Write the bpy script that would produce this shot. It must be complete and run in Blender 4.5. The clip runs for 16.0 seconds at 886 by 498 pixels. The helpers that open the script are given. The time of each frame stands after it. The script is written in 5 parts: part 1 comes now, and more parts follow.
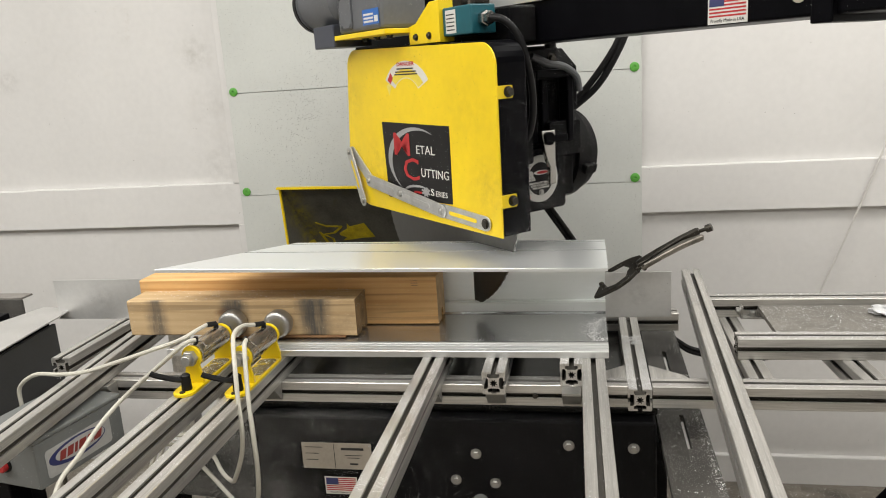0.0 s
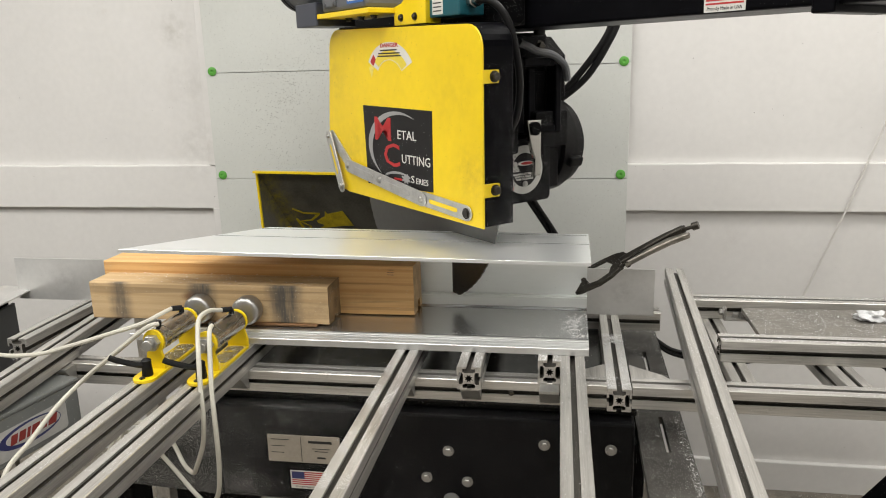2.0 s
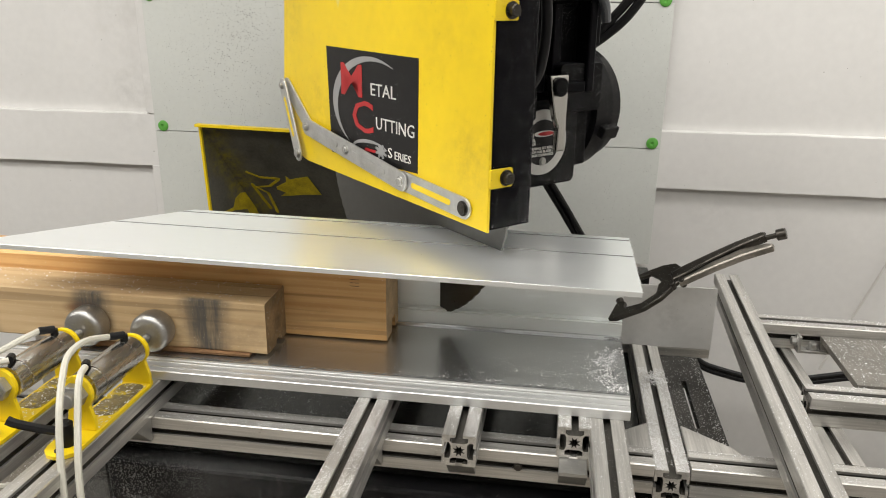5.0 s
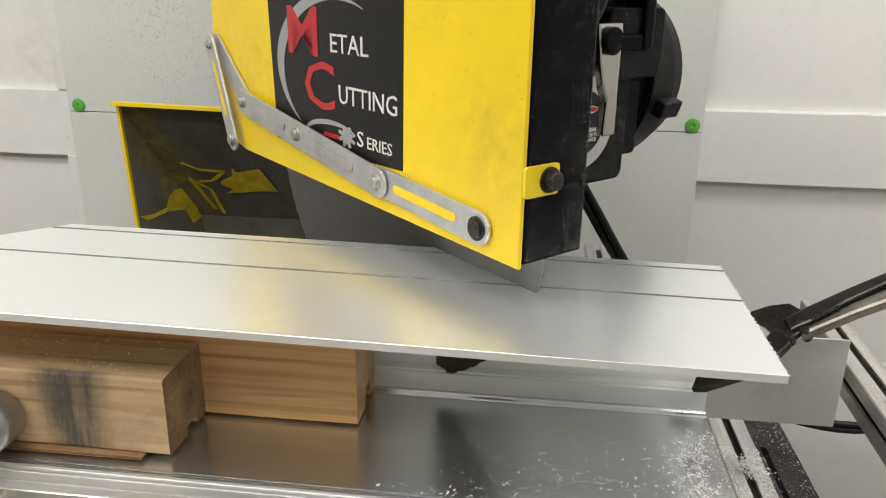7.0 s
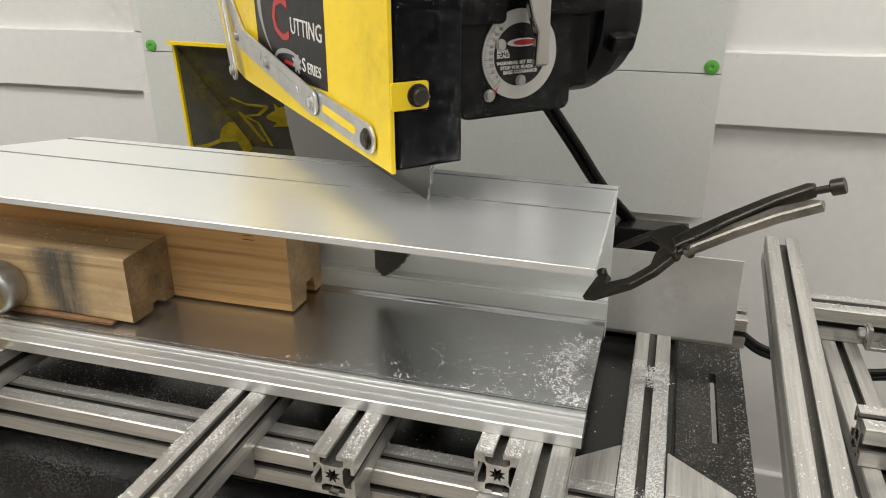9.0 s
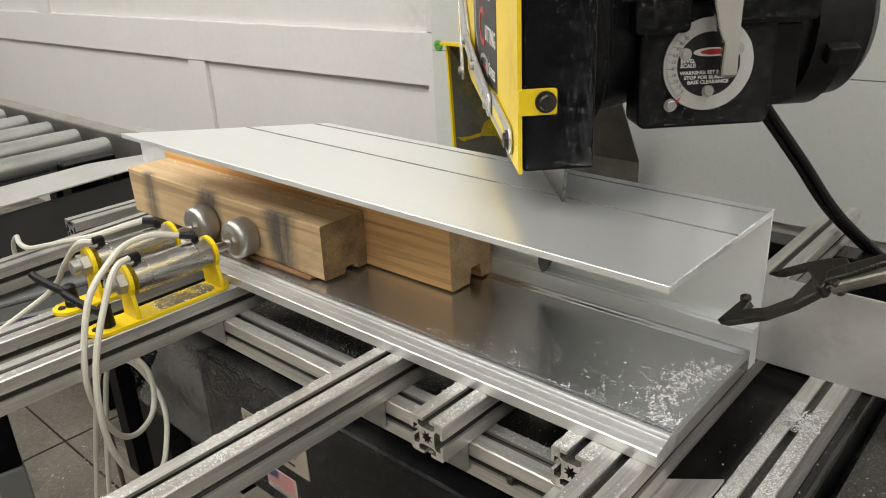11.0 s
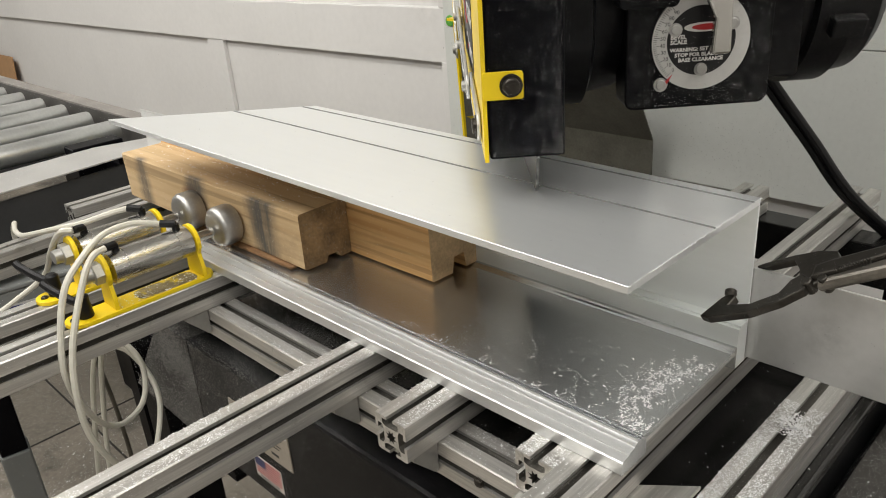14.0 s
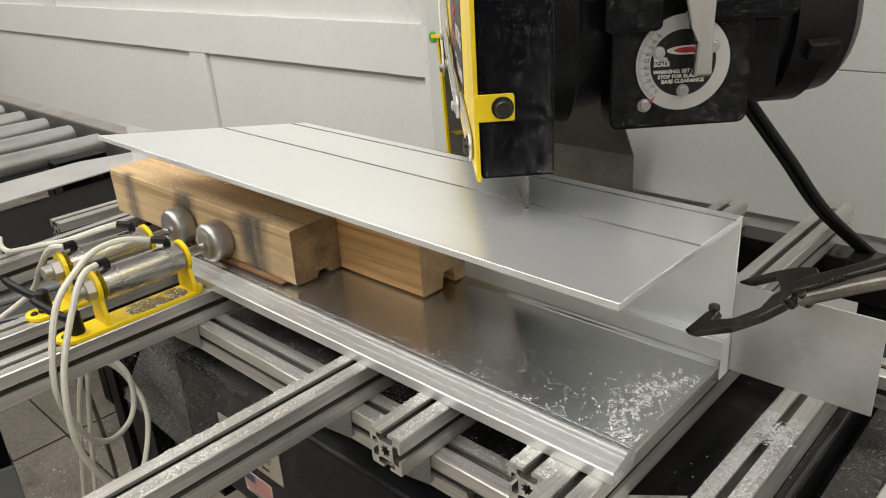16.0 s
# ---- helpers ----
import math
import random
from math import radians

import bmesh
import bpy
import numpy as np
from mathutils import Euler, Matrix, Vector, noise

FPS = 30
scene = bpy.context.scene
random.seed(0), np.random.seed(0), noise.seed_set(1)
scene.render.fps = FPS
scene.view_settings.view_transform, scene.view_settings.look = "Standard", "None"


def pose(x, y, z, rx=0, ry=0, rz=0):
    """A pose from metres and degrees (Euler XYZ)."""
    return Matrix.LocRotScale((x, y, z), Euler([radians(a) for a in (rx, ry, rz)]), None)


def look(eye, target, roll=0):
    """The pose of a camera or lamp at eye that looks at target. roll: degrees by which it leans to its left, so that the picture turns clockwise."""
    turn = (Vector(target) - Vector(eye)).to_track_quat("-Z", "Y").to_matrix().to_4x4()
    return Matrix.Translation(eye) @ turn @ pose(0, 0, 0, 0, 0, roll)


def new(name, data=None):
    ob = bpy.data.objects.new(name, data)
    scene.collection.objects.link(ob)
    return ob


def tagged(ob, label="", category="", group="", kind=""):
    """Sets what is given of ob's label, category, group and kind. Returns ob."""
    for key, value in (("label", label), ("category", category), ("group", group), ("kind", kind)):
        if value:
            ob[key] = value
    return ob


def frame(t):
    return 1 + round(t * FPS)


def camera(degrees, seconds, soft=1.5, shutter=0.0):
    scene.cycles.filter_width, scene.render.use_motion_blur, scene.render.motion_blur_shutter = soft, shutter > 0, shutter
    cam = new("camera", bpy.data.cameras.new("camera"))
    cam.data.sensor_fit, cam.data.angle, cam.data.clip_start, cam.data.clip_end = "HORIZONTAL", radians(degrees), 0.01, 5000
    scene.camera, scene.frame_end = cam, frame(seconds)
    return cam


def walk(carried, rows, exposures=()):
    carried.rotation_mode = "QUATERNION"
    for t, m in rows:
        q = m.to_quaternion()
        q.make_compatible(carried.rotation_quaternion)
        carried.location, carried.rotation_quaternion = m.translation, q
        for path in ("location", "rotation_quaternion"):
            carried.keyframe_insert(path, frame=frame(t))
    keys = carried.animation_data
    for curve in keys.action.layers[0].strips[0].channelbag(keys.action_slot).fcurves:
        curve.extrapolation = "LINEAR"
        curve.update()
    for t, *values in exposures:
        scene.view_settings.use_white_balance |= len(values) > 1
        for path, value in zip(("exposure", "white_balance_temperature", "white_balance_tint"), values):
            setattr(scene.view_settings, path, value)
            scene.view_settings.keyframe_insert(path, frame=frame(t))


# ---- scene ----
cam = camera(60.7, 16.0, 1.0)
PATH = [
    (0, (0.275, -1.65, 1.515), (-0.098, 0.259, 1.048), -3.8),
    (0.5, (0.275, -1.639, 1.515), (-0.067, 0.275, 1.043), -3.6),
    (1, (0.28, -1.625, 1.51), (-0.05, 0.29, 1.037), -3.3),
    (1.5, (0.277, -1.613, 1.498), (-0.042, 0.302, 1.02), -2.6),
    (2, (0.271, -1.596, 1.488), (-0.054, 0.318, 1.008), -1.5),
    (2.5, (0.277, -1.565, 1.468), (-0.054, 0.342, 0.965), -0.6),
    (3, (0.283, -1.557, 1.465), (-0.044, 0.339, 0.918), -0.5),
    (3.5, (0.28, -1.532, 1.462), (-0.06, 0.352, 0.885), -1.0),
    (4, (0.313, -1.437, 1.462), (-0.093, 0.429, 0.867), -0.2),
    (4.5, (0.301, -1.305, 1.457), (-0.133, 0.544, 0.831), -0.3),
    (5, (0.197, -1.129, 1.468), (-0.092, 0.75, 0.846), 0.6),
    (7.5, (0.112, -0.711, 1.379), (-0.116, 1.151, 0.688), 0.7),
    (8, (0.13, -0.712, 1.378), (-0.11, 1.134, 0.646), 0.3),
    (8.5, (0.253, -0.779, 1.385), (-0.091, 1.041, 0.63), -0.1),
    (9, (0.363, -0.792, 1.38), (-0.173, 0.974, 0.611), -0.4),
    (9.5, (0.428, -0.728, 1.364), (-0.324, 0.958, 0.595), 0.4),
    (10, (0.501, -0.744, 1.374), (-0.54, 0.777, 0.598), -0.3),
    (12.5, (0.593, -0.704, 1.397), (-0.752, 0.57, 0.643), -4.2),
    (13, (0.596, -0.683, 1.392), (-0.784, 0.541, 0.62), -5.1),
    (13.5, (0.599, -0.663, 1.394), (-0.758, 0.577, 0.605), -4.8),
    (14, (0.601, -0.653, 1.39), (-0.722, 0.612, 0.584), -4.4),
    (14.5, (0.606, -0.646, 1.392), (-0.695, 0.638, 0.581), -4.2),
    (15, (0.608, -0.647, 1.396), (-0.683, 0.649, 0.587), -4.1),
    (15.5, (0.607, -0.658, 1.402), (-0.68, 0.65, 0.607), -3.8),
    (16, (0.601, -0.674, 1.405), (-0.687, 0.64, 0.621), -3.8),
]
walk(cam, [(t, look(eye, target, roll)) for t, eye, target, roll in PATH])

# ---- world and light ----
world = bpy.data.worlds.new("world")
scene.world = world
world.use_nodes = True
world.node_tree.nodes["Background"].inputs[0].default_value = (0.9, 0.95, 1.0, 1)
world.node_tree.nodes["Background"].inputs[1].default_value = 0.03
scene.view_settings.exposure = 0.0


def tube_light(x, y, z, length, power):
    data = bpy.data.lights.new("ceiling_tube", "AREA")
    data.shape, data.size, data.size_y = "RECTANGLE", length, 0.55
    data.energy, data.color = power, (1.0, 0.97, 0.92)
    ob = new("tube_lamp", data)
    ob.matrix_world = pose(x, y, z)
    return ob


for lx, ly, power in ((-4.0, -0.75, 42), (-4.0, -1.9, 42), (-1.1, -0.75, 42), (-1.1, -1.9, 42), (1.75, -0.05, 43), (1.75, -1.9, 44)):
    tube_light(lx, ly, 3.05, 2.4, power)


# ---- materials ----
def nodes_of(name):
    m = bpy.data.materials.new(name)
    m.use_nodes = True
    nt = m.node_tree
    return m, nt, nt.nodes["Principled BSDF"]


def mat(name, color, rough=0.5, metal=0.0, var=0.12, scale=9.0, fine=140.0, bump=0.05, stretch=(1, 1, 1), chips=0.0, chip_scale=420.0,
        worn=None, worn_amount=0.0, spec=0.5, rough_var=0.12, chip_color=(0.72, 0.72, 0.71), side=0.25, stains=(), spray=None):
    """Two scales of variation, fine relief, and, where asked, bright metal chips and worn or stained patches."""
    m, nt, b = nodes_of(name)
    N, L = nt.nodes.new, nt.links.new
    tc = N("ShaderNodeTexCoord")
    mp = N("ShaderNodeMapping")
    mp.inputs["Scale"].default_value = stretch
    L(tc.outputs["Object"], mp.inputs[0])
    big, small = N("ShaderNodeTexNoise"), N("ShaderNodeTexNoise")
    big.inputs["Scale"].default_value, small.inputs["Scale"].default_value = scale, fine
    big.inputs["Detail"].default_value, small.inputs["Detail"].default_value = 5, 3
    L(mp.outputs[0], big.inputs["Vector"]), L(mp.outputs[0], small.inputs["Vector"])
    mix = N("ShaderNodeMath")
    mix.operation = "MULTIPLY_ADD"
    L(big.outputs["Fac"], mix.inputs[0])
    mix.inputs[1].default_value = 0.65
    half = N("ShaderNodeMath")
    half.operation = "MULTIPLY"
    half.inputs[1].default_value = 0.35
    L(small.outputs["Fac"], half.inputs[0]), L(half.outputs[0], mix.inputs[2])
    ramp = N("ShaderNodeValToRGB")
    lo, hi = [max(0.0, c * (1 - var)) for c in color], [min(1.0, c * (1 + var)) for c in color]
    ramp.color_ramp.elements[0].position, ramp.color_ramp.elements[1].position = 0.32, 0.68
    ramp.color_ramp.elements[0].color, ramp.color_ramp.elements[1].color = (*lo, 1), (*hi, 1)
    L(mix.outputs[0], ramp.inputs[0])
    col = ramp.outputs[0]
    if worn:
        w = N("ShaderNodeTexNoise")
        w.inputs["Scale"].default_value, w.inputs["Detail"].default_value, w.inputs["Roughness"].default_value = scale * 0.7, 8, 0.7
        L(tc.outputs["Object"], w.inputs["Vector"])
        wr = N("ShaderNodeValToRGB")
        wr.color_ramp.elements[0].position, wr.color_ramp.elements[1].position = 0.72 - worn_amount, 0.80 - worn_amount
        L(w.outputs["Fac"], wr.inputs[0])
        wm = N("ShaderNodeMix")
        wm.data_type = "RGBA"
        L(wr.outputs[0], wm.inputs["Factor"]), L(col, wm.inputs["A"])
        wm.inputs["B"].default_value = (*worn, 1)
        col = wm.outputs["Result"]
    def near(place, radius, low, high):
        """High at the place, falling to low at the radius."""
        d, mr = N("ShaderNodeVectorMath"), N("ShaderNodeMapRange")
        d.operation = "DISTANCE"
        d.inputs[1].default_value = place
        L(tc.outputs["Object"], d.inputs[0]), L(d.outputs["Value"], mr.inputs["Value"])
        mr.interpolation_type = "SMOOTHSTEP"
        mr.inputs["From Max"].default_value, mr.inputs["To Min"].default_value, mr.inputs["To Max"].default_value = radius, high, low
        return mr.outputs["Result"]

    for place, radius, strength, tint in stains:
        blot, edge, mul, sm = N("ShaderNodeTexNoise"), N("ShaderNodeMapRange"), N("ShaderNodeMath"), N("ShaderNodeMix")
        blot.inputs["Scale"].default_value, blot.inputs["Detail"].default_value, blot.inputs["Roughness"].default_value = 3.2 / radius, 8, 0.7
        L(tc.outputs["Object"], blot.inputs["Vector"]), L(blot.outputs["Fac"], edge.inputs["Value"])
        edge.inputs["From Min"].default_value, edge.inputs["From Max"].default_value = 0.38, 0.66
        mul.operation = "MULTIPLY"
        L(near(place, radius, 0.0, strength), mul.inputs[0]), L(edge.outputs["Result"], mul.inputs[1])
        sm.data_type = "RGBA"
        L(mul.outputs[0], sm.inputs["Factor"]), L(col, sm.inputs["A"])
        sm.inputs["B"].default_value = (*tint, 1)
        col = sm.outputs["Result"]
    rr = N("ShaderNodeMapRange")
    rr.inputs["To Min"].default_value, rr.inputs["To Max"].default_value = max(0.02, rough - rough_var), min(1, rough + rough_var)
    L(mix.outputs[0], rr.inputs["Value"])
    b.inputs["Metallic"].default_value = metal
    b.inputs["Specular IOR Level"].default_value = spec
    if chips > 0:
        v, g = N("ShaderNodeTexVoronoi"), N("ShaderNodeTexNoise")
        v.inputs["Scale"].default_value = chip_scale
        g.inputs["Scale"].default_value, g.inputs["Detail"].default_value = 7, 6
        turn = N("ShaderNodeMapping")
        turn.inputs["Rotation"].default_value, turn.inputs["Scale"].default_value = (0.5, 0.4, 0.7), (1.05, 0.92, 1.0)
        L(tc.outputs["Object"], turn.inputs[0])
        L(turn.outputs[0], v.inputs["Vector"]), L(tc.outputs["Object"], g.inputs["Vector"])
        size = N("ShaderNodeMath")
        size.operation = "MULTIPLY"
        L(g.outputs["Fac"], size.inputs[0])
        size.inputs[1].default_value = chips
        amount = size.outputs[0]
        if spray:
            more = N("ShaderNodeMath")
            more.operation = "MULTIPLY"
            L(amount, more.inputs[0]), L(near(spray[0], spray[1], spray[2], spray[3]), more.inputs[1])
            amount = more.outputs[0]
        pick = N("ShaderNodeSeparateColor")
        L(v.outputs["Color"], pick.inputs[0])
        grow = N("ShaderNodeMapRange")
        L(pick.outputs[1], grow.inputs["Value"])
        grow.inputs["To Min"].default_value, grow.inputs["To Max"].default_value = 0.35, 1.9
        each = N("ShaderNodeMath")
        each.operation = "MULTIPLY"
        L(amount, each.inputs[0]), L(grow.outputs["Result"], each.inputs[1])
        less = N("ShaderNodeMath")
        less.operation = "LESS_THAN"
        L(v.outputs["Distance"], less.inputs[0]), L(each.outputs[0], less.inputs[1])
        geo, sep, up = N("ShaderNodeNewGeometry"), N("ShaderNodeSeparateXYZ"), N("ShaderNodeMapRange")
        L(geo.outputs["Normal"], sep.inputs[0]), L(sep.outputs["Z"], up.inputs["Value"])
        up.inputs["From Min"].default_value, up.inputs["From Max"].default_value = -0.3, 0.7
        up.inputs["To Min"].default_value = side
        keep = N("ShaderNodeMath")
        keep.operation = "LESS_THAN"
        L(pick.outputs[0], keep.inputs[0]), L(up.outputs["Result"], keep.inputs[1])
        f = N("ShaderNodeMath")
        f.operation = "MULTIPLY"
        L(less.outputs[0], f.inputs[0]), L(keep.outputs[0], f.inputs[1])
        cm = N("ShaderNodeMix")
        cm.data_type = "RGBA"
        L(f.outputs[0], cm.inputs["Factor"]), L(col, cm.inputs["A"])
        cm.inputs["B"].default_value = (*chip_color, 1)
        col = cm.outputs["Result"]
    L(col, b.inputs["Base Color"]), L(rr.outputs["Result"], b.inputs["Roughness"])
    if bump:
        bp = N("ShaderNodeBump")
        bp.inputs["Strength"].default_value, bp.inputs["Distance"].default_value = bump, 0.003
        L(mix.outputs[0], bp.inputs["Height"]), L(bp.outputs[0], b.inputs["Normal"])
    return m


WHITE_WALL = mat("white_wall_paint", (0.70, 0.69, 0.675), 0.55, var=0.05, scale=2.2, fine=45, bump=0.15, worn=(0.60, 0.575, 0.54), worn_amount=0.07, chips=0.045, chip_scale=34, chip_color=(0.22, 0.20, 0.18), side=0.5, stains=[((-1.09, 0.95, 1.62), 0.10, 0.5, (0.40, 0.385, 0.35)), ((-1.05, 0.95, 1.42), 0.16, 0.3, (0.42, 0.40, 0.37)), ((-1.87, 0.95, 1.56), 0.08, 0.35, (0.33, 0.315, 0.29)), ((-1.04, 0.95, 1.20), 0.16, 0.35, (0.33, 0.315, 0.29)), ((0.62, 0.95, 0.93), 0.10, 0.15, (0.33, 0.315, 0.29)), ((0.80, 0.95, 0.90), 0.08, 0.15, (0.33, 0.315, 0.29)), ((-2.9, 0.95, 1.35), 0.30, 0.3, (0.33, 0.315, 0.29))])
PANEL = mat("pale_grey_panel", (0.605, 0.62, 0.592), 0.42, var=0.05, scale=4, fine=90, bump=0.03, chips=0.15, chip_scale=230, chip_color=(0.15, 0.15, 0.14), side=0.75, spray=((-0.62, 0.92, 0.62), 0.45, 0.9, 2.1), worn=(0.47, 0.475, 0.45), worn_amount=0.07)
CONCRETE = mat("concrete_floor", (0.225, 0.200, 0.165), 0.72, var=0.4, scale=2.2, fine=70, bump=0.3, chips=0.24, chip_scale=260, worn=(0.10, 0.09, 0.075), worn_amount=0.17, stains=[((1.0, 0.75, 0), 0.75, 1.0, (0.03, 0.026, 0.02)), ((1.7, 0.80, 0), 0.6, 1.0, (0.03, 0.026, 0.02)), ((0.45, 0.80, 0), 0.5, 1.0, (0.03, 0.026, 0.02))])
CEILING = mat("ceiling_paint", (0.6, 0.6, 0.58), 0.8, var=0.04)
ALU = mat("aluminium_profile", (0.55, 0.535, 0.505), 0.34, 0.70, var=0.30, scale=70, fine=420, bump=0.07, stretch=(1, 0.035, 1), chips=0.22, chip_scale=620, chip_color=(0.86, 0.86, 0.84), side=0.12, worn=(0.36, 0.345, 0.31), worn_amount=0.10)
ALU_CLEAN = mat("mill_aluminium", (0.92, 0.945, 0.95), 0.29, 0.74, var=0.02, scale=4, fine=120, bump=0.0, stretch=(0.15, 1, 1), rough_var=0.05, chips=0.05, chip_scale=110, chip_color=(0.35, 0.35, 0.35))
# same metal twice more: web brightness and lower-flange shade put into the colour
ALU_WEB = mat("lightened_mill_aluminium", (0.88, 0.91, 0.90), 0.33, 0.42, var=0.03, scale=4, fine=120, bump=0.0, stretch=(0.15, 1, 1), rough_var=0.05, chips=0.05, chip_scale=130, chip_color=(0.3, 0.3, 0.3))
ALU_SHADED = mat("shaded_mill_aluminium", (0.60, 0.61, 0.615), 0.24, 0.93, var=0.06, scale=5, fine=120, bump=0.0, stretch=(0.15, 1, 1), rough_var=0.06, chips=0.05, chip_scale=110, chip_color=(0.8, 0.8, 0.8))
SHEET = mat("galvanised_sheet", (0.62, 0.62, 0.61), 0.34, 0.55, var=0.08, scale=7, fine=90, bump=0.02, worn=(0.56, 0.56, 0.55), worn_amount=0.06, chips=0.10, chip_scale=200, chip_color=(0.3, 0.3, 0.29), stains=[((0.39, 0.066, 0.055), 0.040, 0.45, (0.36, 0.36, 0.355)), ((-0.98, 0.066, 0.05), 0.07, 0.6, (0.40, 0.40, 0.395)), ((-0.78, 0.066, 0.08), 0.05, 0.5, (0.40, 0.40, 0.395))])
# slot colour: grime, plus painted shade for the depth of the slots
CAVITY = mat("slot_grime_and_shade", (0.115, 0.108, 0.095), 0.5, 0.5, var=0.4, scale=30, fine=260, stretch=(1, 0.1, 1), chips=0.18, chip_scale=620)
# dirt of the floor joints; on the bar bores it is painted shade
JOINT = mat("joint_dirt_and_bore_shade", (0.03, 0.027, 0.023), 0.8, var=0.3)
BLACK = mat("black_machine_paint", (0.003, 0.003, 0.0035), 0.40, spec=0.05, var=0.4, scale=20, fine=180, bump=0.10, chips=0.24, chip_scale=1200, side=0.25, chip_color=(0.66, 0.65, 0.63))
BLACK_SPECK = mat("black_casting_with_chips", (0.003, 0.003, 0.0035), 0.42, spec=0.07, var=0.4, scale=20, fine=180, bump=0.12, chips=0.20, chip_scale=1500, side=0.42, chip_color=(0.58, 0.57, 0.55))
DRUM = mat("black_motor_casting", (0.004, 0.004, 0.0045), 0.36, spec=0.14, var=0.4, scale=20, fine=180, bump=0.12, chips=0.24, chip_scale=1500, side=0.32, chip_color=(0.60, 0.59, 0.57))
PLATE_DUST = mat("dust_covered_black_plate", (0.065, 0.062, 0.056), 0.55, spec=0.2, var=0.5, scale=9, fine=200, bump=0.15, chips=0.26, chip_scale=640, side=0.4, chip_color=(0.72, 0.71, 0.69), worn=(0.018, 0.0175, 0.016), worn_amount=0.12)
BLACK_CLEAN = mat("black_smooth_paint", (0.003, 0.003, 0.004), 0.34, spec=0.05, var=0.3, scale=20, fine=180, bump=0.05, chips=0.11, chip_scale=2300, side=0.30, chip_color=(0.62, 0.62, 0.60))
BLACK_DUST = mat("black_paint_under_chips", (0.012, 0.0117, 0.011), 0.22, spec=0.5, var=0.5, scale=10, fine=160, bump=0.08, chips=0.36, chip_scale=950, side=0.7, chip_color=(0.60, 0.59, 0.57), spray=((-0.30, -0.05, 0.82), 0.60, 0.25, 1.1))
YELLOW = mat("yellow_enamel", (0.80, 0.58, 0.008), 0.38, var=0.06, scale=8, fine=60, bump=0.03, worn=(0.60, 0.41, 0.02), worn_amount=0.06, chips=0.10, chip_scale=150, chip_color=(0.30, 0.22, 0.03), side=0.6)


def wood_material(name, base, dark, bands=(), dirt=0.45, grain=0.13):
    """Sawn softwood along x: long fibres, wavy growth lines, knots, handling dirt, and rubbed dark bands on the front face."""
    m, nt, b = nodes_of(name)
    N, L = nt.nodes.new, nt.links.new
    tc, sep = N("ShaderNodeTexCoord"), N("ShaderNodeSeparateXYZ")
    L(tc.outputs["Object"], sep.inputs[0])

    def noisy(scale, size=1.0, detail=5, rough=0.6, distort=0.0):
        mp, n = N("ShaderNodeMapping"), N("ShaderNodeTexNoise")
        mp.inputs["Scale"].default_value = scale
        n.inputs["Scale"].default_value, n.inputs["Detail"].default_value = size, detail
        n.inputs["Roughness"].default_value, n.inputs["Distortion"].default_value = rough, distort
        L(tc.outputs["Object"], mp.inputs[0]), L(mp.outputs[0], n.inputs["Vector"])
        return n.outputs["Fac"]

    def remap(value, a, b2, c=0.0, d=1.0):
        mr = N("ShaderNodeMapRange")
        mr.interpolation_type = "SMOOTHSTEP"
        mr.inputs["From Min"].default_value, mr.inputs["From Max"].default_value = a, b2
        mr.inputs["To Min"].default_value, mr.inputs["To Max"].default_value = c, d
        L(value, mr.inputs["Value"])
        return mr.outputs["Result"]

    def calc(op, x, y):
        n = N("ShaderNodeMath")
        n.operation = op
        for k, v in enumerate((x, y)):
            if isinstance(v, float):
                n.inputs[k].default_value = v
            else:
                L(v, n.inputs[k])
        return n.outputs[0]

    def blend(fac, col, tint):
        mx = N("ShaderNodeMix")
        mx.data_type = "RGBA"
        L(fac, mx.inputs["Factor"]), L(col, mx.inputs["A"])
        mx.inputs["B"].default_value = (*tint, 1)
        return mx.outputs["Result"]

    fibre, tone = noisy((3, 150, 150), 1.0, 6, 0.65), noisy((2.5, 16, 16), 1.0, 4)
    wv, wmap = N("ShaderNodeTexWave"), N("ShaderNodeMapping")
    wv.wave_type, wv.bands_direction = "BANDS", "Z"
    wmap.inputs["Rotation"].default_value, wmap.inputs["Scale"].default_value = (0.5, 0.02, 0.0), (1.1, 22, 22)
    wv.inputs["Scale"].default_value, wv.inputs["Distortion"].default_value, wv.inputs["Detail"].default_value, wv.inputs["Detail Scale"].default_value = 1.0, 5.0, 2, 0.6
    L(tc.outputs["Object"], wmap.inputs[0]), L(wmap.outputs[0], wv.inputs["Vector"])
    mix = calc("ADD", calc("ADD", calc("MULTIPLY", fibre, 0.40), calc("MULTIPLY", tone, 0.47)), calc("MULTIPLY", remap(wv.outputs["Fac"], 0.0, 0.6), grain))
    r = N("ShaderNodeValToRGB")
    r.color_ramp.elements[0].position, r.color_ramp.elements[1].position = 0.34, 0.72
    r.color_ramp.elements[0].color, r.color_ramp.elements[1].color = (*dark, 1), (*base, 1)
    L(mix, r.inputs[0])
    out = r.outputs[0]
    out = blend(calc("MULTIPLY", remap(noisy((6, 9, 9), 1.0, 7, 0.7), 0.52, 0.75), dirt), out, (0.20, 0.13, 0.07))
    out = blend(calc("MULTIPLY", remap(noisy((1.2, 60, 60), 1.0, 3, 0.5, 0.6), 0.60, 0.68), 0.55), out, tuple(c * 0.55 for c in dark))
    kn, kp = N("ShaderNodeTexVoronoi"), N("ShaderNodeMapping")
    kp.inputs["Scale"].default_value, kp.inputs["Location"].default_value = (4.2, 10, 10), (0.37, 0.2, 0.55)
    L(tc.outputs["Object"], kp.inputs[0]), L(kp.outputs[0], kn.inputs["Vector"])
